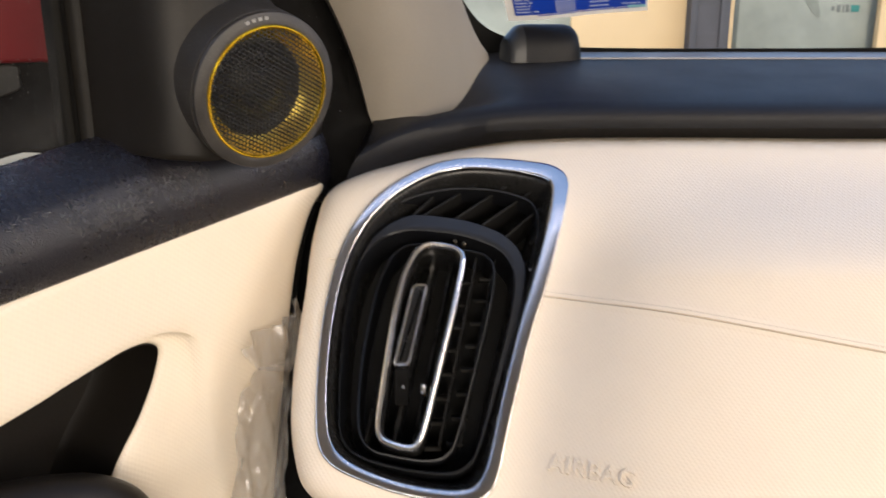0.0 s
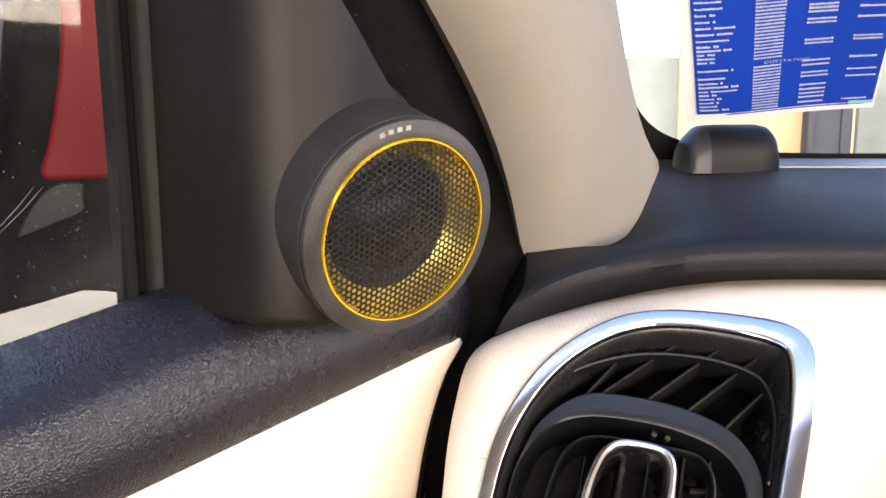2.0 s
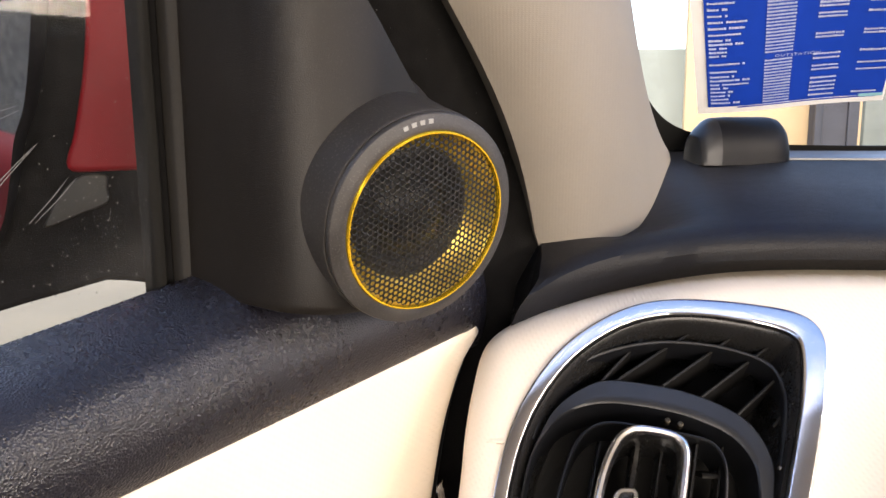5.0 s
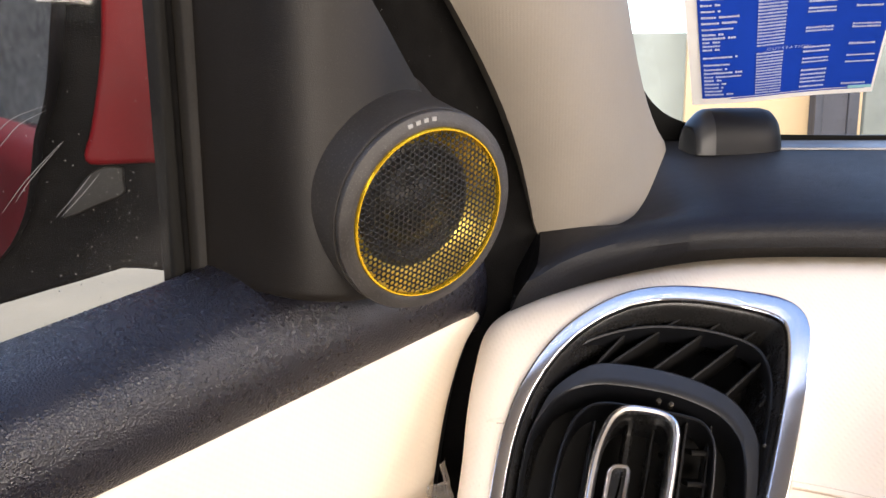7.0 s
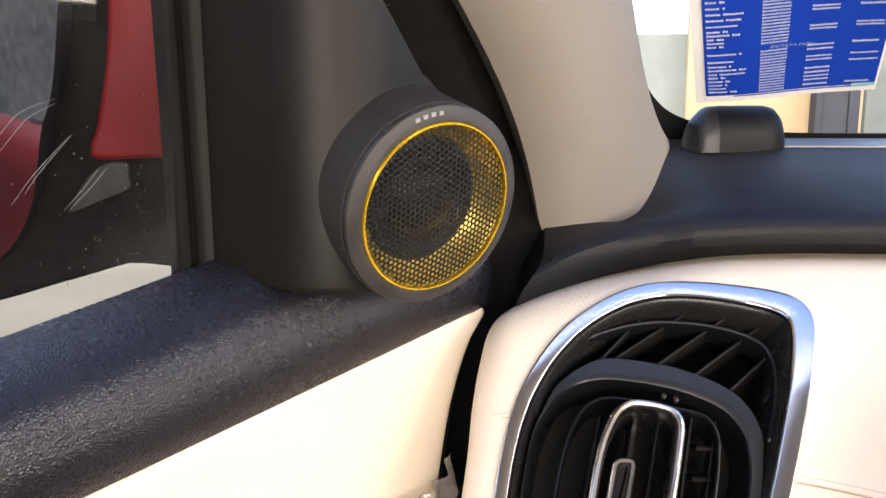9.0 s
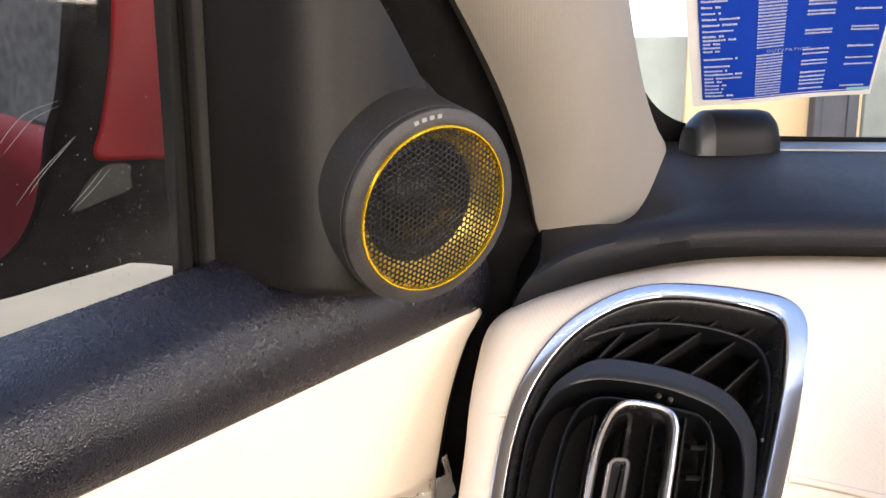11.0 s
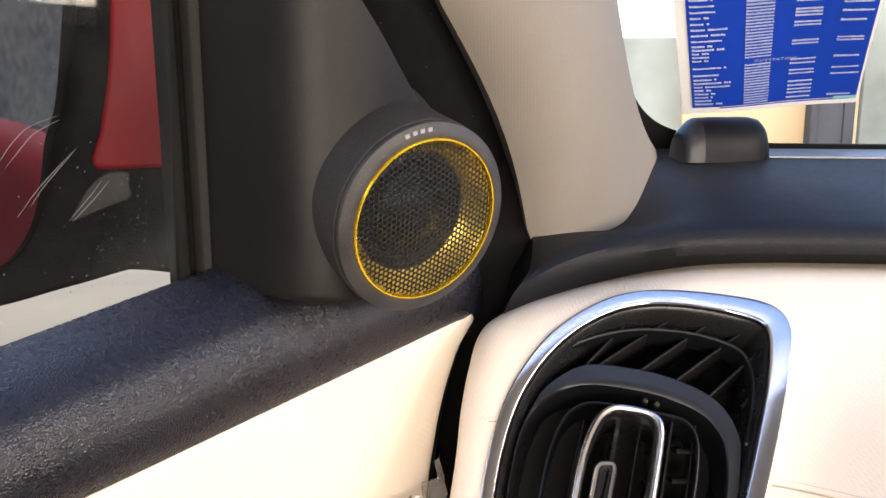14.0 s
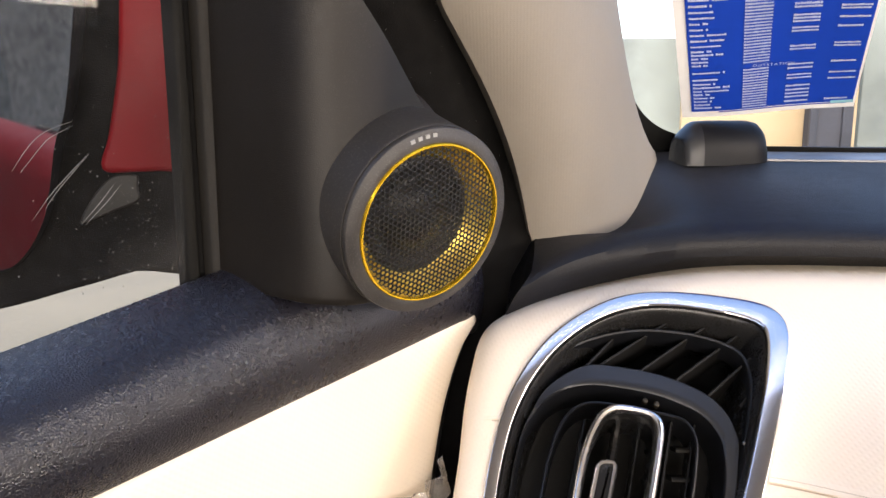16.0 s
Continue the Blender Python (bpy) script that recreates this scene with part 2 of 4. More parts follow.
bounce_grey = material("dull_grey_wash", (0.13, 0.117, 0.1), 0.95, spec=0.1, vary=0.8, vary_scale=1.1, bump=0.003, bump_scale=25)
cover_black = material("smooth_cover_plastic", (0.004, 0.004, 0.005), 0.4, spec=0.13, vary=0.15, vary_scale=60, bump=0.00004, bump_scale=2200, rough_vary=0.06)
cap_grey = material("satin_grey_plastic", (0.014, 0.0145, 0.016), 0.36, spec=0.3, vary=0.1, vary_scale=60)
patch_grey = material("dim_patch_brown", (0.0085, 0.008, 0.0058), 0.7, vary=0.2, vary_scale=60)
dust = material("dried_water_specks", (0.14, 0.137, 0.13), 0.8, vary=0.2, vary_scale=300)


def film_material():
    m = material("clear_plastic_film", (0.6, 0.56, 0.51), 0.1, spec=1.0, coat=1.0, vary=0.06, vary_scale=60)
    nt = m.node_tree
    b = nt.nodes["Principled BSDF"]
    mix, tr = nt.nodes.new("ShaderNodeMixShader"), nt.nodes.new("ShaderNodeBsdfTransparent")
    tr.inputs[0].default_value = (0.88, 0.865, 0.84, 1)
    mix.inputs[0].default_value = 0.36
    nt.links.new(tr.outputs[0], mix.inputs[1])
    nt.links.new(b.outputs[0], mix.inputs[2])
    nt.links.new(mix.outputs[0], nt.nodes["Material Output"].inputs[0])
    return m


film_plastic = film_material()
strip_grey = material("dull_strip_plastic", (0.06, 0.061, 0.07), 0.34, spec=0.8, vary=0.1, vary_scale=60)
end_black = material("matt_cover_end", (0.03, 0.031, 0.031), 0.6, spec=0.3, vary=0.2, vary_scale=80)


# ---- building helpers ----
def thing(name, base, label, category, kind="", group=""):
    ob = new(name)
    ob.empty_display_size = 0.02
    ob.location = base
    return tagged(ob, label, category, group, kind)


def part(name, bm, mat, parent=None, label="", smooth=True):
    me = bpy.data.meshes.new(name)
    bmesh.ops.remove_doubles(bm, verts=bm.verts, dist=1e-6)
    bmesh.ops.recalc_face_normals(bm, faces=bm.faces)
    bm.to_mesh(me)
    bm.free()
    me.materials.append(mat)
    if smooth:
        for p in me.polygons:
            p.use_smooth = True
        me.set_sharp_from_angle(angle=radians(38))
    ob = new(name, me)
    if parent is not None:
        bpy.context.view_layer.update()
        ob.parent = parent
        ob.matrix_parent_inverse = parent.matrix_world.inverted()
    if label:
        tagged(ob, label)
    return ob


def spline(points, per=8, closed=False):
    """Catmull-Rom through control points of any dimension."""
    p = np.array(points, float)
    n = len(p)
    out = []
    for i in range(n if closed else n - 1):
        a, b, c, d = (p[(i + k) % n] if closed else p[min(max(i + k, 0), n - 1)] for k in (-1, 0, 1, 2))
        for k in range(per):
            t = k / per
            out.append(0.5 * (2 * b + (c - a) * t + (2 * a - 5 * b + 4 * c - d) * t * t + (3 * b - a - 3 * c + d) * t ** 3))
    if not closed:
        out.append(p[-1])
    return np.array(out)


def even(loop, n):
    """A closed 2D loop resampled at n even steps."""
    q = np.vstack([loop, loop[:1]])
    s = np.concatenate([[0], np.cumsum(np.linalg.norm(np.diff(q, axis=0), axis=1))])
    at = np.linspace(0, s[-1], n, endpoint=False)
    return np.stack([np.interp(at, s, q[:, k]) for k in range(2)], axis=1)


def inset(loop, d):
    """A closed 2D loop moved inwards by d (a number or one per point)."""
    t = np.roll(loop, -1, 0) - np.roll(loop, 1, 0)
    t /= np.linalg.norm(t, axis=1)[:, None] + 1e-12
    nrm = np.stack([-t[:, 1], t[:, 0]], axis=1)
    area2 = np.sum(loop[:, 0] * np.roll(loop[:, 1], -1) - np.roll(loop[:, 0], -1) * loop[:, 1])
    return loop + nrm * np.sign(area2) * np.reshape(d, (-1, 1) if np.ndim(d) else (1, 1))


def soft_inset(loop, d):
    """An inward offset whose corners stay round."""
    n = max(1, int(math.ceil(np.max(d))))
    for _ in range(n):
        loop = inset(loop, d / n)
        for _ in range(8):
            loop = (np.roll(loop, 1, 0) + 2 * loop + np.roll(loop, -1, 0)) / 4
    return loop


def polar(loop, centre, angles):
    """Where rays from a centre meet a closed 2D polygon."""
    out = []
    a, b = loop - centre, np.roll(loop, -1, 0) - centre
    e = b - a
    for th in angles:
        d = np.array([math.cos(th), math.sin(th)])
        den = d[0] * e[:, 1] - d[1] * e[:, 0]
        den = np.where(np.abs(den) < 1e-12, 1e-12, den)
        r = (a[:, 0] * e[:, 1] - a[:, 1] * e[:, 0]) / den
        k = (a[:, 0] * d[1] - a[:, 1] * d[0]) / den
        ok = (r > 0) & (k >= -1e-9) & (k <= 1 + 1e-9)
        out.append(centre + d * r[ok].max())
    return np.array(out)


def shrink(loop, centre, d):
    """A star-shaped loop drawn in by about d along its rays."""
    ray = loop - centre
    ray /= np.linalg.norm(ray, axis=1)[:, None]
    t = np.roll(loop, -1, 0) - np.roll(loop, 1, 0)
    t /= np.linalg.norm(t, axis=1)[:, None]
    lean = np.abs(ray[:, 0] * t[:, 1] - ray[:, 1] * t[:, 0])
    k = 1 / np.clip(lean, 0.25, 1)
    for _ in range(6):
        k = (np.roll(k, 1) + 2 * k + np.roll(k, -1)) / 4
    return loop - ray * (d * k)[:, None]


def loft(rings, closed=True, cap_start=False, cap_end=False, bm=None):
    bm = bm or bmesh.new()
    vs = [[bm.verts.new(tuple(p)) for p in ring] for ring in rings]
    for a, b in zip(vs, vs[1:]):
        n = len(a)
        for i in range(n if closed else n - 1):
            j = (i + 1) % n
            bm.faces.new((a[i], a[j], b[j], b[i]))
    if cap_start:
        bm.faces.new(vs[0])
    if cap_end:
        bm.faces.new(vs[-1])
    return bm


def box(bm, centre, size, m=None):
    made = bmesh.ops.create_cube(bm, size=1.0)["verts"]
    for v in made:
        p = Vector((v.co.x * size[0], v.co.y * size[1], v.co.z * size[2]))
        v.co = (m @ p if m else p) + Vector(centre)
    return bm


def bevelled_box(centre, size, r=0.004, m=None, seg=2):
    bm = box(bmesh.new(), centre, size, m)
    bmesh.ops.bevel(bm, geom=bm.edges[:], offset=r, segments=seg, affect="EDGES", profile=0.5)
    return bm


def tube(path, r, n=10, closed=False, bm=None):
    """A round rod along a list of 3D points."""
    pts = [Vector(p) for p in path]
    rings = []
    m = len(pts)
    up = None
    for i, p in enumerate(pts):
        a = pts[(i - 1) % m] if closed or i else p
        b = pts[(i + 1) % m] if closed or i < m - 1 else p
        t = (b - a).normalized()
        if up is None:
            up = t.orthogonal().normalized()
        up = (up - t * up.dot(t)).normalized()
        side = t.cross(up)
        rr = r[i] if isinstance(r, (list, tuple)) else r
        rings.append([p + rr * (math.cos(k * 2 * math.pi / n) * up + math.sin(k * 2 * math.pi / n) * side) for k in range(n)])
    if closed:
        rings.append(rings[0])
        return loft(rings, True, bm=bm)
    return loft(rings, True, True, True, bm=bm)


def lathe(origin, axis, up, profile, n=96, bm=None):
    """Turns (radius, height) in millimetres round an axis."""
    side = axis.cross(up)
    rings = []
    for r, h in profile:
        rings.append([origin + axis * h * 0.001 + (up * math.cos(k * 2 * math.pi / n) + side * math.sin(k * 2 * math.pi / n)) * max(r, 0.001) * 0.001 for k in range(n)])
    return loft(rings, True, bm=bm)


X = Vector((1, 0, 0))
FACE_O, FACE_V, FACE_N = Vector((0, 0.385, 1.041)), Vector((0, 0.6247, 0.7809)), Vector((0, -0.7809, 0.6247))


def face(u, v, w=0.0):
    """The dashboard's leaning face, rolling back at its top: millimetres to the right, up and out of it."""
    over = max(0.0, v - 15)
    roll = 0.006 * over ** 2 if over < 43 else 0.006 * 43 * (2 * over - 43)
    beside = u - 1.5 - float(np.interp(v, [-112, -86, -62, -37, -12, 12, 33, 44, 60], [26, 30.6, 35.5, 42, 50, 57.5, 63.5, 66, 60]))
    if beside > 0:
        fade = min(max((58 - v) / 66, 0.0), 1.0)
        swell = 38 * beside ** 2 / (beside ** 2 + 2500) * fade * fade * (3 - 2 * fade)
        u, v, w = u * (1 - swell / 369), v - (v + 155) * swell / 369, w + swell
    return FACE_O + X * u * 0.001 + FACE_V * (v + 0.57 * roll) * 0.001 + FACE_N * (w - roll) * 0.001


def on_face(loop, w):
    return [face(p[0], p[1], w if np.ndim(w) == 0 else w[i]) for i, p in enumerate(loop)]


DOOR_A, DOOR_D, DOOR_N = Vector((-0.0655, 0.4377, 1.0728)), Vector((0.6137, 0.7896, 0)), Vector((0.7896, -0.6137, 0))


SAIL_O = Vector((-0.1558, 0.3668, 1.0947))
SAIL = spline([(0, 0), (2.5, 11), (4.7, 21), (7.7, 31), (12, 38.5), (18, 44), (26, 47.4), (38, 49.2), (50, 48.7), (64, 48.2), (80, 46.6), (96, 41), (108, 33)], 5)


def on_door(a, z, w=0.0):
    """The door's inner face: millimetres forwards, up and into the cabin."""
    return DOOR_A + DOOR_D * a * 0.001 + Vector((0, 0, z * 0.001)) + DOOR_N * w * 0.001


# ---- ground and surroundings ----
def ground():
    bm = bmesh.new()
    n = 24
    xs = [math.copysign(abs(k / n) ** 3 * 400, k) for k in range(-n, n + 1)]
    rows = [[(x, y, 0.0) for x in xs] for y in xs]
    tagged(part("ground", loft(rows, False), concrete), "pale dusty concrete forecourt under the car", "ground", kind="structure")


ground()


def yard():
    low = part("wall_front", bevelled_box((0.35, 2.95, 0.681), (1.0, 0.15, 1.362), 0.01), plaster)
    tagged(low, "low grey-green plastered wall in front of the car", "wall", kind="structure")
    high = part("wall_back", bevelled_box((2.3, 2.95, 0.9), (2.6, 0.15, 1.8), 0.01), plaster)
    tagged(high, "stained pale green plastered wall", "wall", kind="structure")

    board = thing("board", (0.59, 2.62, 0), "tan plywood sheet standing before the wall", "board")
    part("sheet", bevelled_box((0.598, 2.66, 0.92), (0.394, 0.03, 1.84), 0.003), plywood, board)
    strip = thing("wooden_strip", (0.91, 2.64, 0), "narrow tan timber strip beside the steel post", "timber")
    part("batten", bevelled_box((0.892, 2.66, 1.1), (0.03, 0.03, 2.2), 0.002), plywood, strip)
    second = thing("board", (1.45, 2.8, 0), "tan plywood sheet leaning on the green wall", "board")
    part("sheet", bevelled_box((1.575, 2.78, 0.95), (0.3, 0.03, 1.9), 0.003), plywood, second)

    post = thing("steel_post", (0.8, 2.588, 0), "grey painted steel post with worn paint and shade strips on its edges", "post")
    bm = bmesh.new()
    w, d = 0.05, 0.046
    ring = even(inset(even(spline([(-w, -d), (w, -d), (w, d), (-w, d)], 1, True), 48), 0.003), 48)
    loft([[(0.8 + p[0], 2.588 + p[1], z) for p in ring] for z in (0, 0.6, 1.2, 1.8, 2.6)], True, True, True, bm)
    part("shaft", bm, steel_grey, post)
    # darker strips stand for the shaded sides of the post
    for x, wd in ((-0.049, 0.022), (0.044, 0.03)):
        part("shade_strip", bevelled_box((0.8 + x, 2.5395, 1.3), (wd, 0.012, 2.58), 0.004), steel_dark, post, "dark strip for the post's shaded edge")
    part("base_plate", bevelled_box((0.8, 2.57, 0.008), (0.2, 0.14, 0.016), 0.003), steel_dark, post)

    bm = bmesh.new()
    blade = spline([(-0.028, 0.066), (-0.012, 0.07), (0.008, 0.05), (0.012, 0.03), (0.03, 0.004), (0.041, -0.036), (0.036, -0.05), (0.014, -0.03), (-0.012, 0.004), (-0.03, 0.032), (-0.034, 0.05)], 6, True)
    loft([[(1.235 + p[0], y, 1.25 + p[1]) for p in blade] for y in (2.876, 2.8736)], True, False, True, bm)
    part("damp_stain", bm, stain_grey, high, "dark leaf-shaped stain", smooth=False)
    sign = thing("wall_sign", (1.36, 2.874, 1.2), "faded dark lettering with a teal bar on the wall", "sign")
    for x, wd, tall in ((1.318, 0.011, 0.014), (1.337, 0.012, 0.024), (1.354, 0.006, 0.024), (1.367, 0.011, 0.024)):
        part("print_bar", box(bmesh.new(), (x, 2.8743, 1.232), (wd, 0.0026, tall)), faded_ink, sign, smooth=False)
    part("teal_bar", box(bmesh.new(), (1.393, 2.8743, 1.232), (0.028, 0.0026, 0.022)), sign_teal, sign, "teal printed bar", smooth=False)


yard()


def side_wall():
    # unseen wall, added to shape the mirror's reflection and bounce light onto the door
    bm = bevelled_box((-1.45, -3.45, 0.95), (0.2, 8.1, 1.9), 0.02)
    tagged(part("wall_left", bm, bounce_grey), "dull grey wall added out of view for the mirror to reflect", "wall", kind="structure")


side_wall()


# ---- cabin shell ----
def cabin():
    bm = bevelled_box((0.35, -0.55, 1.47), (1.5, 1.5, 0.04), 0.015)
    tagged(part("ceiling", bm, cloth_grey), "pale grey cloth headliner of the car", "headliner", kind="structure")
    tagged(part("floor", bevelled_box((0.35, -0.45, 0.42), (1.5, 1.9, 0.06), 0.01), carpet), "dark carpeted car floor", "floor", kind="structure")
    tagged(part("wall_rear", bevelled_box((0.35, -1.3, 0.72), (1.5, 0.08, 0.6), 0.02), cloth_grey), "pale rear bulkhead of the cabin", "wall", kind="structure")
    # the far side: a low wall, with an open window over it and a pillar at each end
    far = bevelled_box((1.08, -0.2, 0.785), (0.08, 1.5, 0.75), 0.02)
    for y, w in ((0.285, 0.53), (-0.82, 0.26)):
        bevelled = bevelled_box((1.08, y, 1.3), (0.08, w, 0.34), 0.02)
        tmp = bpy.data.meshes.new("far_pillar")
        bevelled.to_mesh(tmp)
        bevelled.free()
        far.from_mesh(tmp)
        bpy.data.meshes.remove(tmp)
    tagged(part("wall_right", far, rubber), "dark far side of the cabin with an open window", "wall", kind="structure")
    # firewall and the hollow under the dashboard
    tagged(part("wall_firewall", bevelled_box((0.5, 0.62, 0.75), (1.2, 0.06, 0.72), 0.01), rubber), "black firewall behind the dashboard", "wall", kind="structure")


cabin()


# ---- dashboard ----
VENT_OUT = [(-20.9, 47.2), (-5.1, 55.4), (11.7, 58.8), (30.5, 58.6), (47, 56.8), (57.5, 54.8), (63.2, 51.4), (65.3, 46.4), (64.2, 40.2), (60.8, 27), (56.2, 10), (49.4, -13), (41.4, -37), (34.4, -62), (28.2, -86), (23, -106), (17.5, -112), (8, -113.5), (-18, -109.7), (-40.6, -101.9), (-50, -97), (-55.8, -89), (-57.8, -74), (-58.3, -50), (-56.8, -25), (-52.3, 1), (-45.3, 19.5), (-34.2, 36)]
VENT_LOOP = even(spline(VENT_OUT, 10, True), 280)


def dashboard():
    dash = thing("dashboard", (0.3, 0.5, 0.5), "car dashboard with black soft top and cream front panel", "dashboard", kind="structure")

    # cream front panel round the vent
    outer = spline([(425, 60), (415, 75), (380, 76.5), (230, 76), (150, 77), (100, 77), (70, 76), (40, 73.5), (18, 69.5), (-5, 63.5), (-29, 57), (-51.5, 49.5), (-61.5, 41.5), (-65.2, 25.5), (-67.2, 8), (-68, -10), (-69.8, -32), (-71, -56), (-70.4, -76), (-67.5, -92), (-62.5, -105), (-52, -112.5), (-30, -119), (0, -126), (60, -138), (180, -160), (330, -150), (400, -90), (425, -20), (425, 40)], 8)
    centre = np.array([0.0, -25.0])
    ang = np.linspace(0, 2 * math.pi, 480, endpoint=False)
    out = polar(outer, centre, ang)
    inn = polar(inset(VENT_LOOP, 2.0), centre, ang)
    # the top edge bends back into a shelf that deepens towards the middle of the car
    out = out + np.stack([0 * out[:, 0], np.interp(out[:, 0], [-62, -45, -10, 40, 90], [0, 2.0, 3.8, 4.2, 3.4]) * np.clip((out[:, 1] - 30) / 12, 0, 1)], axis=1)
    deep = 56 * np.clip((out[:, 0] + 62) / 85, 0, 1) * np.clip((out[:, 1] - 30) / 25, 0, 1)
    base = shrink(out, centre, 15.0)
    bend = shrink(out, centre, -2.2)
    edge = out + np.stack([0 * deep, 0.62 * deep], axis=1)
    # the face already rolls back here, so the edge lies lower along it and less far behind it
    high = np.clip(edge[:, 1] - 58, 0, None)
    drop = deep + 16.0 - 0.516 * high / 1.294
    edge[:, 1] -= high * 0.294 / 1.294
    bend[:, 1] -= np.clip(bend[:, 1] - 58, 0, None) * 0.294 / 1.294
    rings = [on_face(edge, -drop - 40), on_face(edge, -drop - 6)]
    for k in np.linspace(1, 0, 12):
        loop = base * (1 - k) ** 2 + 2 * bend * k * (1 - k) + edge * k * k
        rings.append(on_face(loop, -drop * k * k))
    for k in np.linspace(0, 1, 110)[1:] ** 0.8:
        rings.append(on_face(base * (1 - k) + inn * k, 0.0))
    rings.append(on_face(inn, -6))
    part("front_panel", loft(rings), beige, dash, "cream textured front panel")

    # airbag seam: a shallow double crease
    line = spline([(49, -17.5), (70, -20.3), (113, -26.5), (175, -39), (235, -51.5), (330, -71.5)], 14)
    rings = []
    for i, p in enumerate(line):
        row = []
        for off, w in ((5.0, -0.05), (3.8, 0.3), (2.9, 0.55), (2.6, 0.35), (2.3, 0.55), (1.3, 0.75), (0.5, 0.7), (0.35, 0.02), (-0.35, 0.02), (-0.5, 0.3), (-1.2, 0.35), (-2.4, 0.2), (-3.8, -0.05)):
            row.append(face(p[0], p[1] + off, w))
        rings.append(row)
    part("airbag_seam", loft(rings, False), beige, dash)
    # brown ribbons put the shade of the two grooves into colour
    for name, off in (("seam_gap", 0.0), ("stitch_line", 2.6)):
        half = 0.32 if name == "seam_gap" else 0.16
        rings = [[face(p[0], p[1] + off - half, 0.06 + 0.12 * off), face(p[0], p[1] + off, 0.12 + 0.12 * off), face(p[0], p[1] + off + half, 0.06 + 0.12 * off)] for p in line]
        part(name, loft(rings, False), seam_brown, dash, "brown ribbon for the shade in a shut line")

    # seam beside the vent, on the short cream cheek
    def cheek(u, edge_u=-67.2):
        lo, hi = 0.0, 1.0
        for _ in range(30):
            k = (lo + hi) / 2
            lo, hi = (k, hi) if 15 * (1 - k) ** 2 + 2.4 * k * (1 - k) > u - edge_u else (lo, k)
        return -16.0 * lo * lo

    rings = []
    for u in np.linspace(-65, -51.5, 14):
        rings.append([face(u, 2.0 + o, cheek(u) + w) for o, w in ((2.2, -0.1), (1.3, 0.5), (0.6, 0.62), (0.3, 0.4), (0, -0.05), (-0.35, 0.05), (-0.9, 0.18), (-1.8, -0.1))])
    part("cheek_seam", loft(rings, False), beige, dash)
    # shade of the cheek's shut line, laid on as a brown ribbon
    rings = [[face(u, 2.0 + o, cheek(u) + 0.1) for o in (-0.3, -0.05, 0.2)] for u in np.linspace(-65, -51.5, 14)]
    part("cheek_gap", loft(rings, False), seam_brown, dash, "brown ribbon for the shade in a shut line")

    # raised lettering
    curve = bpy.data.curves.new("lettering", "FONT")
    curve.body, curve.size, curve.extrude, curve.bevel_depth, curve.space_character = "AIRBAG", 0.0105, 0.0006, 0.0002, 1.08
    tmp = new("lettering_source", curve)
    bpy.context.view_layer.update()
    me = bpy.data.meshes.new_from_object(tmp.evaluated_get(bpy.context.evaluated_depsgraph_get()))
    bpy.data.objects.remove(tmp)
    me.materials.clear()
    me.materials.append(beige)
    for vert in me.vertices:
        x, y, z = vert.co * 1000
        vert.co = face(46 + 0.978 * x + 0.207 * y, -98.8 - 0.207 * x + 0.978 * y, 0.35 + z)
    word = new("lettering", me)
    bpy.context.view_layer.update()
    word.parent = dash
    word.matrix_parent_inverse = dash.matrix_world.inverted()
    tagged(word, "raised cream letters AIRBAG")

    # black soft top
    def soft(x, at_x, values):
        """Straight steps between the given values, rounded over a couple of centimetres."""
        return float(np.mean([np.interp(x + d, at_x, values) for d in np.linspace(-0.009, 0.009, 13)]))

    xs = np.concatenate([np.linspace(-0.053, 0.1, 60), np.linspace(0.11, 0.75, 30)])
    rings = []
    for x in xs:
        zr = soft(x, [-0.053, -0.04, -0.024, -0.002, 0.025, 0.05, 0.08], [1.089, 1.0945, 1.0998, 1.1046, 1.1088, 1.1104, 1.111])
        yr = soft(x, [-0.053, -0.035, -0.015, 0.01], [0.4265, 0.438, 0.447, 0.4515])
        under = soft(x, [-0.05, 0.0, 0.06], [0.002, 0.012, 0.024])
        pts = [(yr + under + 0.05, zr - 0.06), (yr + under + 0.003, zr - 0.0225), (yr + under * 0.5 + 0.001, zr - 0.0165), (yr + 0.0008, zr - 0.0115), (yr - 0.001, zr - 0.007), (yr + 0.0002, zr - 0.0028), (yr + 0.004, zr + 0.0002), (yr + 0.012, zr + 0.0026)]
        y1, z1 = pts[-1]
        dip = 0.0125 * math.exp(-((x - 0.003) / 0.03) ** 2)
        for f in np.linspace(0.1, 1, 12):
            y = y1 + (0.612 - y1) * f
            pts.append((y, z1 + (1.1395 - z1) * (f ** 0.92) - dip * math.sin(math.pi * min(1, f * 1.6) ** 0.7) ** 2))
        pts.append((0.62, 1.10))
        lean = [0, 0, 0.001, 0.003, 0.005, 0.008, 0.0105, 0.0125] + [0.0135] * (len(pts) - 8)
        rings.append([(x + g * math.exp(-(x + 0.053) / 0.022), y, z) for (y, z), g in zip(pts, lean)])
    bm = loft(rings, False)
    bm.faces.new([bm.verts.new(tuple(p)) for p in rings[0]])
    part("top_pad", bm, pad_black, dash, "black soft-touch top pad")

    # paler strip where the pad meets the glass
    rings = []
    for x in np.linspace(0.094, 0.75, 40):
        rings.append([(x, y, z) for y, z in ((0.572, 1.130), (0.5725, 1.1341), (0.574, 1.1345), (0.590, 1.1373), (0.592, 1.1368), (0.593, 1.133))])
    part("glass_strip", loft(rings, False), strip_grey, dash, "satin grey strip along the glass")

    # dark body below and behind
    part("lower_body", bevelled_box((0.35, 0.50, 0.93), (0.79, 0.1, 0.24), 0.01), rubber, dash)
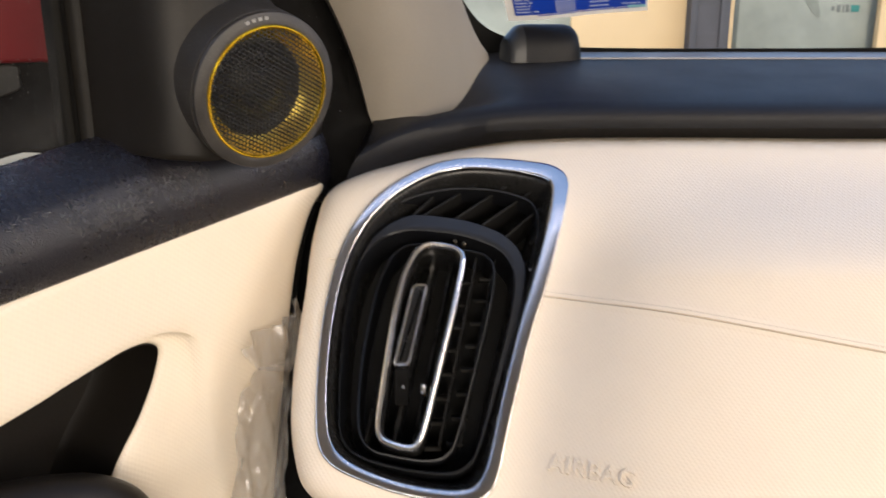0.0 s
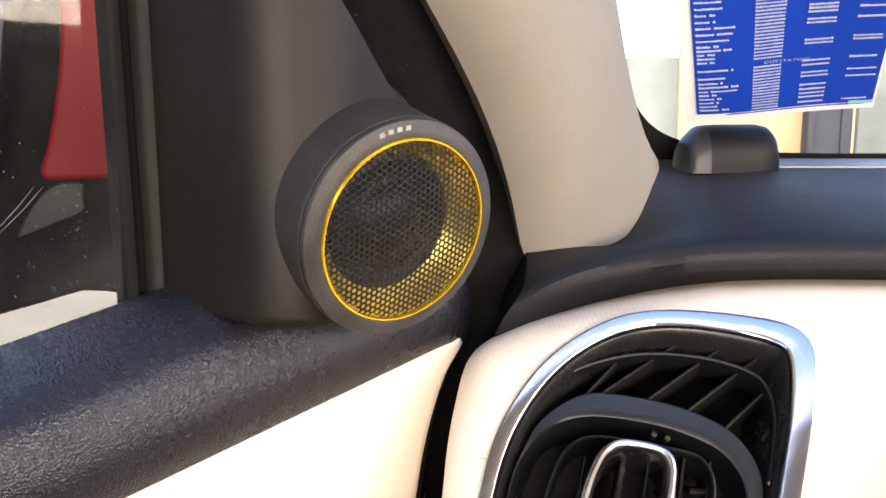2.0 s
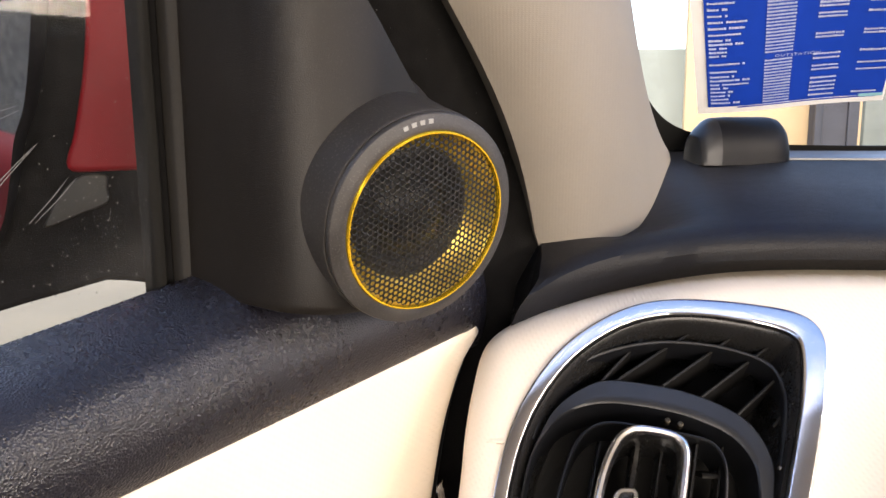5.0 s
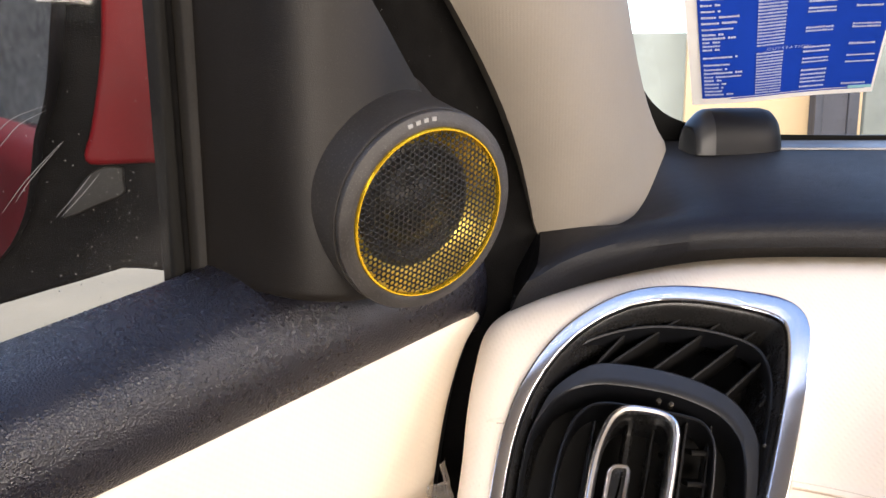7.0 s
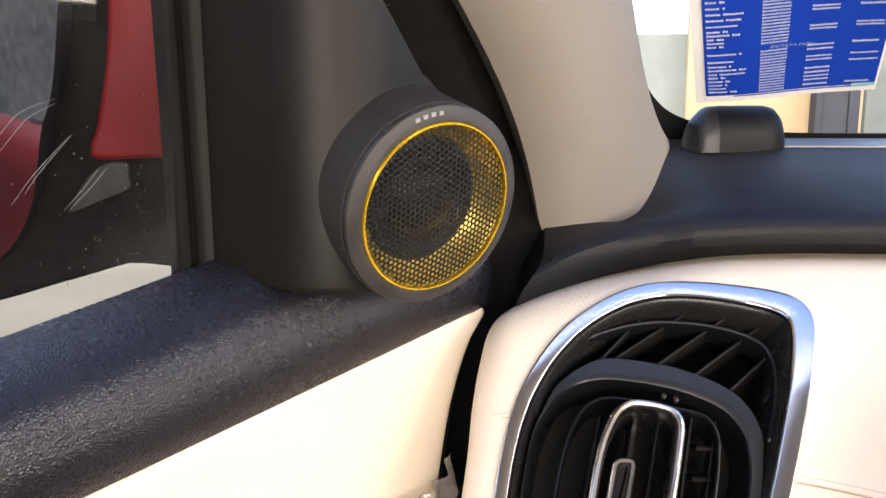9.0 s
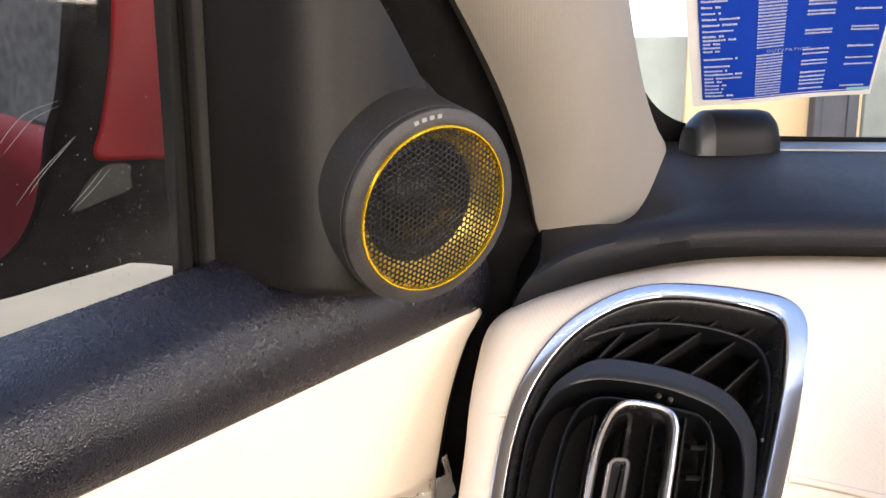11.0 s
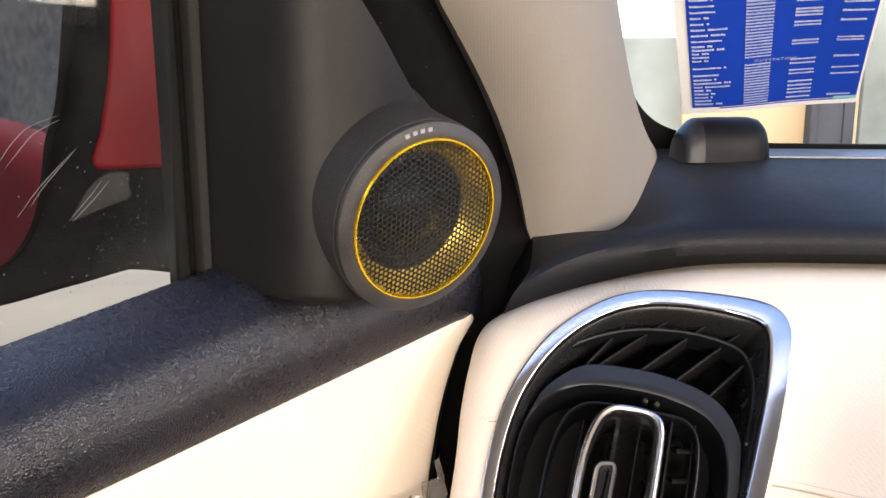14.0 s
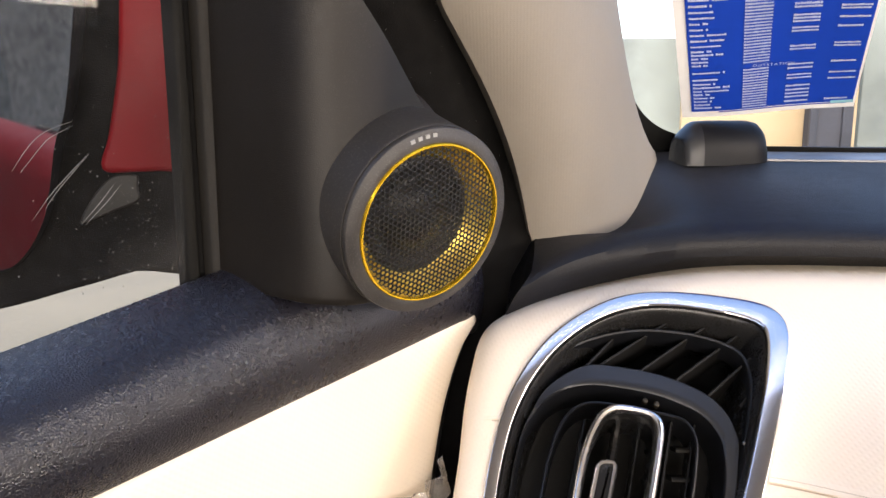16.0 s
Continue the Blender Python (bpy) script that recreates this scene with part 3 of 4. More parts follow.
    part("side_end", bevelled_box((-0.0475, 0.51, 1.0), (0.008, 0.13, 0.155), 0.003), rubber, dash)


dashboard()


def sensor_cover():
    ob = thing("sensor_cover", (0.064, 0.56, 1.128), "small domed black cover on the dashboard beside the windscreen", "cover")
    m = pose(0, 0, 0, 0, 0, 19).to_3x3()

    def section(x, wy, h, yo=0.0):
        row = []
        for k in range(25):
            th = math.pi * k / 24
            c, s = math.cos(th), math.sin(th)
            y = -math.copysign(abs(c) ** 0.8, c) * wy + yo
            z = abs(s) ** 0.7 * h
            row.append(Vector((0.0655, 0.574, 1.131)) + m @ Vector((x, y * 0.85, z * 0.9)))
        return row

    body = [section(x, w, h) for x, w, h in ((-0.0155, 0.0165, 0.0275), (-0.008, 0.0168, 0.028), (0.016, 0.0168, 0.028), (0.0215, 0.0164, 0.0268), (0.0245, 0.0152, 0.0235), (0.0262, 0.0135, 0.017), (0.0268, 0.01, 0.009))]
    part("hood", loft(body, False), cover_black, ob)
    cap = [section(x, w, h) for x, w, h in ((-0.0155, 0.0165, 0.0275), (-0.018, 0.016, 0.0262), (-0.0225, 0.014, 0.0215), (-0.0245, 0.0128, 0.0185), (-0.0252, 0.011, 0.0165))]
    part("end_cap", loft(cap, False), cap_grey, ob, "chamfered satin end cap")
    end = [section(x, w, h) for x, w, h in ((-0.0252, 0.011, 0.0165), (-0.0249, 0.0104, 0.0158), (-0.0249, 0.0005, 0.0005))]
    part("end_face", loft(end, False), end_black, ob, "matt black end face")


sensor_cover()


# ---- air vent ----
def shear(cx, cy, w, h, r, slant, n=120):
    """A rounded slot, leaning with the vent."""
    pts = []
    for sx, sy, a0 in ((1, 1, 0), (-1, 1, 90), (-1, -1, 180), (1, -1, 270)):
        for k in range(9):
            a = radians(a0 + k * 11.25)
            pts.append((sx * (w / 2 - r) + r * math.cos(a), sy * (h / 2 - r) + r * math.sin(a)))
    q = even(np.array(pts), n)
    return np.stack([cx + q[:, 0] + slant * q[:, 1], cy + q[:, 1]], axis=1)


def air_vent():
    vent = thing("air_vent", face(0, -30, -20), "tall black air vent with satin chrome surround in the dashboard", "air vent")
    sect = [(-0.3, -5), (-0.3, 0.7), (-0.1, 1.3), (0.4, 1.65), (1.0, 1.7), (3.0, 1.45), (5.2, 1.0), (5.8, 0.7), (6.2, 0.0), (6.3, -1.2), (6.4, -5)]
    wide = np.clip((VENT_LOOP[:, 0] - 5) / 58, 0, 1)
    wide = 0.8 + 0.38 * wide * wide * (3 - 2 * wide)
    part("chrome_surround", loft([on_face(soft_inset(VENT_LOOP, d * wide), w) for d, w in sect]), chrome, vent, "satin chrome surround")
    sect = [(5.4, -2.2), (6.1, -3.0), (6.9, -4.6), (8.0, -8), (9.4, -13), (11.0, -22), (12.0, -38)]
    part("bezel", loft([on_face(soft_inset(VENT_LOOP, d * (0.35 + wide * 0.8)), w) for d, w in sect]), vent_black, vent)
    bm = bmesh.new()
    bm.faces.new([bm.verts.new(p) for p in on_face(even(soft_inset(VENT_LOOP, 11.5), 90), -37)])
    part("back_plate", bm, deep_black, vent, smooth=False)

    # upper louvre: slanting fins behind one arched rib
    for a, b in (((-24, 22), (4, 51)), ((-13, 29), (25.5, 54)), ((2, 26), (43.2, 54)), ((17, 23), (57, 51.5)), ((32, 19), (60, 42.5)), ((44, 15), (59, 30))):
        rings = []
        for f in np.linspace(0, 1, 8):
            u, v = a[0] + (b[0] - a[0]) * f, a[1] + (b[1] - a[1]) * f + 2.2 * f * (1 - f)
            rings.append([face(u - 0.4, v + 0.5, -10.4), face(u - 0.1, v + 0.15, -9.9), face(u + 0.3, v - 0.35, -10.2), face(u + 0.8, v - 0.9, -31), face(u - 0.2, v + 0.3, -31)])
        part("fin", loft(rings, True, True, True), fin_black, vent)
    rib = spline([(-42.5, 6), (-38.5, 17), (-32.5, 27.5), (-26, 34.2), (-19.5, 38.2), (-8.1, 42.2), (4.6, 44.5), (17, 44.6), (29, 43.2), (40, 40), (46.2, 36), (48.6, 29.5), (48.3, 19.8), (45.6, 7.5), (43.6, -0.5)], 10)
    t = np.gradient(rib, axis=0)
    t /= np.linalg.norm(t, axis=1)[:, None]
    nn = np.stack([-t[:, 1], t[:, 0]], axis=1)
    rings = []
    for p, q in zip(rib, nn):
        rings.append([face(*(p + q * 0.8), -7.2), face(*(p + q * 0.55), -6.2), face(*p, -5.8), face(*(p - q * 0.6), -6.2), face(*(p - q * 0.95), -7.2), face(*(p - q * 1.3), -20), face(*(p + q * 0.6), -20)])
    part("rib", loft(rings, True, True, True), vent_grey, vent)

    # shroud of the turning barrel: a broad arch above, a thin lip at the sides
    inner = even(spline([(-47.4, -42), (-46.2, -22), (-42.4, -2), (-36.2, 9.6), (-29.5, 15.8), (-19, 19.4), (-7.3, 19.4), (8, 17.1), (19.1, 13.5), (27.6, 9), (33, 2.2), (34.8, -5), (33.6, -20), (26.6, -48), (17, -84), (11, -96), (0, -99.5), (-20, -97), (-37, -92), (-45.4, -84), (-47.4, -68)], 8, True), 240)
    top = np.clip((inner[:, 1] + 12) / 26, 0, 1)
    top = top * top * (3 - 2 * top)
    side = np.clip(inner[:, 0] / 30, 0, 1) * np.clip((inner[:, 1] + 95) / 90, 0, 1)
    wide = 0.9 + 8.2 * top * np.clip((inner[:, 0] + 40) / 24, 0.05, 1) + 4.2 * side * (1 - top)
    for _ in range(5):
        wide = (np.roll(wide, 1) + 2 * wide + np.roll(wide, -1)) / 4
    rings = [on_face(inset(inner, -wide - 0.3), -30), on_face(inset(inner, -wide - 0.2), -7), on_face(inset(inner, -wide), -5.0), on_face(inset(inner, -wide * 0.93), -4.2)]
    rings += [on_face(inset(inner, -wide * f), -3.4 - f) for f in (0.7, 0.4, 0.12)]
    rings += [on_face(inner, -4.0), on_face(inset(inner, 0.35), -5.4), on_face(inset(inner, 0.7), -30)]
    part("shroud", loft(rings), vent_grey, vent, "satin dark grey arched shroud")
    for u, v in ((6.0, 14.6), (10.5, 13.4)):
        part("pivot_pin", tube([face(u, v, -9), face(u, v, -5.6), face(u, v, -5.2)], [0.0011, 0.0011, 0.0006]), dull_pin, vent, "dull metal pivot pin")
    for u, v, w in ((-42.5, 13.5, -4.4), (43.4, -1, -5.8), (-14, -104.5, -5)):
        part("clip_nub", tube([face(u, v, w - 3), face(u, v, w), face(u, v, w + 0.5)], [0.0009, 0.0008, 0.0003], 8), handle_chrome, vent, "small bright clip")

    # inner louvre frame
    loop = even(spline([(-39.5, -77), (-39, -48), (-35.8, -25.4), (-32.6, -9), (-27.6, 5), (-21.4, 12), (-14, 14.2), (-2, 13), (17, 9.9), (23, 7), (25.9, 1), (25.6, -8), (22.6, -24), (16.6, -48), (8, -80), (3, -91), (-6, -94.5), (-22, -92.5), (-34, -88.5)], 8, True), 200)
    rings = [on_face(loop, -28), on_face(loop, -8.2), on_face(inset(loop, 0.3), -7.2), on_face(inset(loop, 0.8), -7.0), on_face(inset(loop, 1.3), -7.6), on_face(inset(loop, 1.6), -28)]
    part("louvre_frame", loft(rings), vent_grey, vent)
    # upright vanes, leaning with the vent
    for du, w0, r in ((-17, -13, 0.7), (-3.5, -9.5, 1.5), (5.5, -12, 0.7), (17.5, -11.5, 0.7), (27, -14, 0.7)):
        rings = []
        for v in np.linspace(-86, 8, 9):
            u = -10 + du + 0.2 * (v + 39)
            rings.append([face(u - r, v, w0 - 0.8), face(u - 0.5 * r, v, w0 + 0.2 * r), face(u + 0.5 * r, v, w0 + 0.2 * r), face(u + r, v, w0 - 0.8), face(u + r, v, -26), face(u - r, v, -26)])
        part("vane", loft(rings, True, True, True), vent_black, vent)
    # cross vanes behind them
    for k in range(8):
        v = -87 + k * 11.8
        uc = -8 + 0.2 * (v + 39)
        for q0, q1, lift in ((9.0, 16.5, 0.0), (19.5, 27.0, 2.0)):
            rings = [[face(uc + q, v + lift - 1.0, -15), face(uc + q, v + lift - 0.2, -14.4), face(uc + q, v + lift + 0.8, -15), face(uc + q, v + lift + 5.0, -28), face(uc + q, v + lift + 3.2, -28)] for q in np.linspace(q0, q1, 4)]
            part("cross_vane", loft(rings, True, True, True), vane_brown, vent)

    # chrome handle frame with its sliding tab
    loop = even(spline([(-30.3, -80), (-29.0, -66), (-24.4, -30), (-20.4, -10), (-15.2, 2.6), (-10.6, 7.4), (-5.4, 8.9), (4.4, 7.6), (9.4, 4.8), (11, 0.2), (10.2, -7), (6, -28), (-1, -57), (-6.2, -79), (-9.6, -88.6), (-14.6, -91.8), (-24.6, -89.4), (-29, -86)], 10, True), 200)
    rings = [on_face(inset(loop, d), w) for d, w in ((0.9, -1.0), (0.1, 1.0), (-0.2, 4.6), (0.0, 6.0), (0.5, 6.9), (1.3, 7.3), (2.3, 7.0), (3.0, 6.0), (3.4, 4.4), (3.5, 1.0), (3.4, -2.0))]
    part("handle_frame", loft(rings), handle_chrome, vent, "brushed chrome handle frame")
    part("handle_wall", loft([on_face(inset(loop, d), w) for d, w in ((0.7, -24), (0.7, 2.6), (2.6, 2.6), (2.9, -24))]), vent_black, vent)
    tab = shear(-14.9, -33.6, 8.6, 41.5, 3.3, 0.21, 90)
    rings = [on_face(inset(tab, d), w) for d, w in ((0.3, -6), (0.0, 5), (0.2, 6.6), (0.7, 7.3), (1.7, 7.2), (2.0, 6.4))]
    tab_part = part("tab", loft(rings), handle_chrome, vent, "chrome-edged sliding tab")
    bm = loft([on_face(inset(tab, d), w) for d, w in ((1.8, 6.0), (2.3, 6.3), (3.6, 6.4))], True, False, True)
    part("tab_insert", bm, vent_black, tab_part, "black insert")
    part("carriage", bevelled_box(face(-19, -60, -2), (0.0065, 0.008, 0.018), 0.001), felt_black, vent)
    part("carriage_pin", tube([face(-17.5, -58, 1), face(-18.5, -62.5, 1)], 0.0008), handle_chrome, vent, "bright wire pin")
    part("carriage_clip", bevelled_box(face(-9, -62, -3), (0.0025, 0.003, 0.005), 0.0005), handle_chrome, vent, "small bright clip")


air_vent()


# ---- windscreen ----
WS_N = Vector((0, 1, 1.25)).normalized()


def ws(x, z, w=0.0):
    """On the leaning windscreen; w metres towards the cabin."""
    return Vector((x, 0.568 - 1.25 * (z - 1.166), z)) - WS_N * w


def windscreen():
    ob = thing("window_1", (0.35, 0.6, 1.14), "raked clear windscreen with black printed border", "windscreen", kind="structure")
    edge = spline([(-0.105, 1.42), (-0.05, 1.305), (-0.012, 1.225), (0.004, 1.1915), (0.0105, 1.178), (0.0175, 1.1675), (0.026, 1.159), (0.036, 1.153), (0.05, 1.1485), (0.07, 1.1446), (0.105, 1.1427), (0.2, 1.142), (0.4, 1.143), (0.75, 1.144)], 10)
    t = np.gradient(edge, axis=0)
    t /= np.linalg.norm(t, axis=1)[:, None]
    nn = np.stack([t[:, 1], -t[:, 0]], axis=1)
    rings = [[ws(*p, 0.003), ws(*(p + q * 0.0012), 0.0036), ws(*(p + q * 0.028), 0.0036), ws(*(p + q * 0.03), 0.001)] for p, q in zip(edge, nn)]
    part("frit_border", loft(rings, False), rubber, ob, "black printed glass border")
    bm = loft([[ws(x, z) for x in np.linspace(-0.12, 0.78, 6)] for z in np.linspace(1.12, 1.46, 6)], False)
    pane = part("pane", bm, pane_glass, ob)
    pane.visible_shadow = False


windscreen()


def paper_notice():
    ob = thing("paper_notice", ws(0.095, 1.16, 0.006), "white sheet printed with blue list, stuck inside the windscreen", "notice")
    # sheet corners on the glass
    bl, br, tl, tr = (np.array(p) for p in ((0.0440, 1.1627), (0.1345, 1.1697), (0.0215, 1.2265), (0.1165, 1.2305)))

    def at(f, g, w):
        p = (bl * (1 - f) + br * f) * (1 - g) + (tl * (1 - f) + tr * f) * g
        bow = 0.0006 * math.sin(f * 7) + 0.0005 * math.sin(g * 5 + f * 3)
        return ws(p[0], p[1], 0.006 + bow + w)

    def patch(f0, f1, g0, g1, w, nf=12, ng=12):
        return loft([[at(f, g, w) for f in np.linspace(f0, f1, nf)] for g in np.linspace(g0, g1, ng)], False)

    bm = loft([[at(f, g, 0) for f in np.linspace(0, 1, 24)] for g in np.linspace(0, 1, 20)], False)
    bmesh.ops.solidify(bm, geom=bm.faces[:], thickness=0.00015)
    part("sheet", bm, paper_white, ob)
    part("blue_field", patch(0.06, 0.985, 0.058, 0.995, 0.0006, 20, 16), ink_blue, ob, "blue printed field")
    rnd = random.Random(5)
    # the place column, then three columns of figures: all as plain bars
    pairs = (0.655, 0.632, 0.522, 0.5, 0.385, 0.355, 0.303, 0.277)
    rows = {
        "first_column": [0.086 + 0.0288 * k for k in range(8)] + [0.322, 0.376] + [0.434 + 0.0258 * k for k in range(5)] + [0.574 + 0.039 * k for k in range(11)],
        "second_column": [0.076 + 0.0215 * k for k in range(15)] + [0.435 + 0.0215 * k for k in range(26)],
        "third_column": [0.086, 0.124, 0.152, 0.181, 0.214, *pairs] + [0.7, 0.722, 0.744, 0.8, 0.822, 0.88, 0.902, 0.95],
        "fourth_column": [0.088, 0.257, 0.306, 0.391, 0.511, 0.533, 0.655, 0.72, 0.78, 0.80, 0.87, 0.93],
    }
    for name, f0, wmin, wmax in (("first_column", 0.075, 0.08, 0.21), ("second_column", 0.355, 0.138, 0.142), ("third_column", 0.596, 0.132, 0.136), ("fourth_column", 0.82, 0.125, 0.15)):
        bm = bmesh.new()
        for g in rows[name]:
            wd = rnd.uniform(wmin, wmax)
            n = max(3, int(wd / 0.0125))
            gap = rnd.randint(3, n) if name == "first_column" else n
            tall = rnd.uniform(0.0115, 0.014) if name == "second_column" else rnd.uniform(0.013, 0.0165)
            for k in range(n):
                if k == gap and k < n - 1:
                    continue
                a = f0 + wd * k / n
                b = a + wd / n * rnd.uniform(0.8, 0.98)
                top = g + tall * (1.0 if k in (0, gap + 1) else rnd.uniform(0.72, 0.95))
                loft([[at(a, g, 0.001), at(b, g, 0.001)], [at(a, top, 0.001), at(b, top, 0.001)]], False, bm=bm)
        tagged(part(name, bm, ink_white, ob, "rows of pale printed bars", smooth=False), kind="stuff")
    bm = patch(0.22, 0.95, 0.043, 0.052, 0.0006, 8, 2)
    part("footer_bar", bm, ink_blue, ob, "thin blue footer line", smooth=False)
    part("corner_patch", patch(0.86, 0.985, 0.05, 0.074, 0.0009, 6, 2), pale_teal, ob, "pale teal corner print", smooth=False)
    # the one heading that can be read
    curve = bpy.data.curves.new("heading", "FONT")
    curve.body, curve.size, curve.space_character = "OUTSTATION", 0.0028, 1.25
    tmp = new("heading_source", curve)
    bpy.context.view_layer.update()
    me = bpy.data.meshes.new_from_object(tmp.evaluated_get(bpy.context.evaluated_depsgraph_get()))
    bpy.data.objects.remove(tmp)
    me.materials.clear()
    me.materials.append(ink_white)
    word = new("heading", me)
    a, b = at(0.404, 0.403, 0.0012), at(0.655, 0.403, 0.0012)
    xd = (b - a).normalized()
    m = Matrix((xd, (-WS_N).cross(xd), -WS_N)).transposed().to_4x4()
    m.translation = a
    word.parent = ob
    word.matrix_parent_inverse = ob.matrix_world.inverted()
    word.matrix_basis = m
    tagged(word, "white heading OUTSTATION")


paper_notice()


# ---- windscreen pillar ----
def pillar():
    ob = thing("pillar_trim", (-0.01, 0.49, 1.1), "warm grey textured windscreen pillar trim", "pillar trim", kind="structure")
    left0, right0 = np.array([-0.042, 0.469, 1.104]), np.array([0.0315, 0.574, 1.136])
    rise = np.array([-0.036, -0.054, 0.1])
    rings = []
    for k in np.linspace(-0.25, 3.2, 40):
        kk = max(k, 0)
        flare = math.exp(-kk / 0.28)
        l = left0 + rise * k + np.array([0.0065, 0.006, 0]) * math.sin(min(kk, 1.0) * math.pi) * 0.9
        r = right0 + (rise * np.array([0.63, 1, 1])) * k + np.array([-0.0135, -0.022, -0.008]) * (1 - flare)
        c1 = l + np.array([0.040, -0.0035, -0.004])
        c2 = r - np.array([0.0085, 0.050, 0.016])
        back = l + np.array([-0.004, 0.02, 0])
        rback = r + np.array([-0.01, 0.012, 0])
        c = [l * (1 - q) ** 3 + c1 * 3 * q * (1 - q) ** 2 + c2 * 3 * q * q * (1 - q) + r * q ** 3 for q in np.linspace(0, 1, 32)]
        rings.append([back, *c, rback])
    part("cover", loft(rings, False), pillar_grey, ob)


pillar()


# ---- front passenger door ----
def door():
    ob = thing("car_door", on_door(-150, -200, 0), "closed front passenger door with cream panel and black upper trim", "car door")

    # cream panel round the pull pocket
    outer = spline([(2.0, -0.5), (-46, -6.4), (-100, -13.6), (-175, -25), (-250, -36), (-330, -48), (-332, -140), (-330, -235), (-200, -236), (-50, -235), (-44.5, -176), (-39.5, -146), (-34, -114), (-28.5, -83), (-24.8, -64), (-19, -41), (-11.5, -23), (-4.5, -11)], 8, True)
    hole = spline([(-300, -108), (-176.6, -78.4), (-152, -71.6), (-125, -65), (-110.7, -63.4), (-103.8, -65.2), (-101.7, -70), (-106.8, -84), (-116, -100), (-128.5, -116.5), (-147, -146), (-191, -168), (-300, -172), (-312, -140)], 8, True)
    ridge = spline([(-305, -104), (-180, -74.5), (-150, -66.5), (-122, -59.2), (-107, -57.2), (-95, -59.6), (-87.5, -65), (-84.2, -78), (-83, -102), (-83.4, -128), (-86, -165), (-150, -205), (-305, -212), (-322, -140)], 8, True)
    centre = np.array([-190.0, -115.0])
    ang = np.linspace(0, 2 * math.pi, 420, endpoint=False)
    o, h, r = polar(outer, centre, ang), polar(hole, centre, ang), polar(ridge, centre, ang)

    def lay(loop, w):
        return [on_door(p[0], p[1], w) for p in loop]

    rings = [lay(h, -11), lay(inset(h, -0.4), -10), lay(inset(h, -1.4), -8.4), lay(inset(h, -2.4), -8.0)]
    for k, w in ((0.35, -8.0), (0.6, -7.5), (0.78, -6.2), (0.9, -4.0), (1.0, -1.2)):
        rings.append(lay(h * (1 - k) + r * k, w))
    rings.append(lay(inset(r, -2.5), -0.15))
    near = shrink(o, centre, 5)
    for k in np.linspace(0.12, 1, 8):
        rings.append(lay(inset(r, -2.5) * (1 - k) + near * k, 0.0))
    for d, w in ((3, -0.15), (1.4, -0.8), (0.5, -1.8), (0, -3.5), (0, -16)):
        rings.append(lay(shrink(o, centre, d), w))
    part("inner_panel", loft(rings), door_beige, ob, "cream moulded inner panel")
    rings = [lay(inset(h, 0.3), -9.6), lay(inset(h, 0.4), -18), lay(inset(h, 3), -40), lay(inset(h, 8), -46)]
    part("pull_pocket", loft(rings, True, False, True), sail_black, ob, "black recessed pull pocket")
    path = [on_door(a, z, w) for a, z, w in ((-240, -108, -20), (-200, -110, -6), (-170, -114, 2), (-148, -122, 6), (-134, -138, 6), (-130, -160, 2), (-130, -200, -4))]
    path = [Vector(p) for p in spline([tuple(p) for p in path], 6)]
    part("grab_handle", tube(path, 0.0125, 16), sail_black, ob, "black rounded grab handle")

    # grained belt trim, a long extrusion below the window
    prof = spline([(16, -3), (4, -2.5), (0.6, -1.2), (-0.8, 0.6), (-3.2, 6), (-5.0, 13), (-5.4, 20), (-4.2, 27), (-0.8, 33.5), (5, 39), (12, 43), (20, 46), (26, 47.6), (29, 47.8), (31, 45), (31.5, 30)], 6)
    rings = []
    for s in np.concatenate([np.linspace(-420, -60, 30), np.linspace(-50, 14, 18)]):
        end = max(0.0, (s + 12) / 26)
        low = 1 + 0.001 * min(0.0, max(-120.0, s + 110))
        rings.append([on_door(s, 0.139 * s + p[1] * low * (1 - 0.06 * end) - 16 * end * end, -p[0] - 13 * end * end) for p in prof])
    part("belt_trim", loft(rings, False), leather, ob, "black grained vinyl belt trim")

    # corner sail panel, swelling out to carry the tweeter
    def sail_at(s, z, lift=0.0):
        f = float(np.interp(s, SAIL[:, 0], SAIL[:, 1]))
        return SAIL_O + DOOR_D * s * 0.001 + Vector((0, 0, z * 0.001)) + DOOR_N * (f + lift) * 0.001

    rings = []
    for s in SAIL[:, 0]:
        zb = float(np.interp(s, [0, 1.6, 4.5, 11, 23, 50, 108], [9.5, 8, 3.7, 1.7, 0.3, 0, 4]))
        zt = max(zb + 8, 105 - (s - 31) * 1.26) + 110 * max(0.0, 1 - s / 28)
        row = [sail_at(s, zb + 1.0, -22), sail_at(s, zb + 0.2, -4), sail_at(s, zb + 0.5, -1.2), sail_at(s, zb + 1.8, -0.2)]
        row += [sail_at(s, z) for z in np.linspace(zb + 3.5, zt, 26)]
        row += [sail_at(s, zt + 0.8, -0.8), sail_at(s, zt + 1.2, -14)]
        rings.append(row)
    rings.insert(0, [p - DOOR_N * 0.012 for p in rings[0]])
    rings.append([p - DOOR_N * 0.012 for p in rings[-1]])
    part("sail_panel", loft(rings, False), sail_black, ob, "black grained corner panel")

    # window seals and glass
    def strip(name, s0, s1, w0, w1, mat, label=""):
        rr = []
        for z in np.linspace(-14, 260, 14):
            lean = -0.035 * max(0, z)
            b = SAIL_O + Vector((0, 0, z * 0.001))
            pts = [(s0, w0 - 8), (s0, w0 - 0.8), (s0 + 0.6, w0), ((s0 + s1) / 2, (w0 + w1) / 2 + 0.5), (s1 - 0.6, w1), (s1, w1 - 0.8), (s1, w1 - 8)]
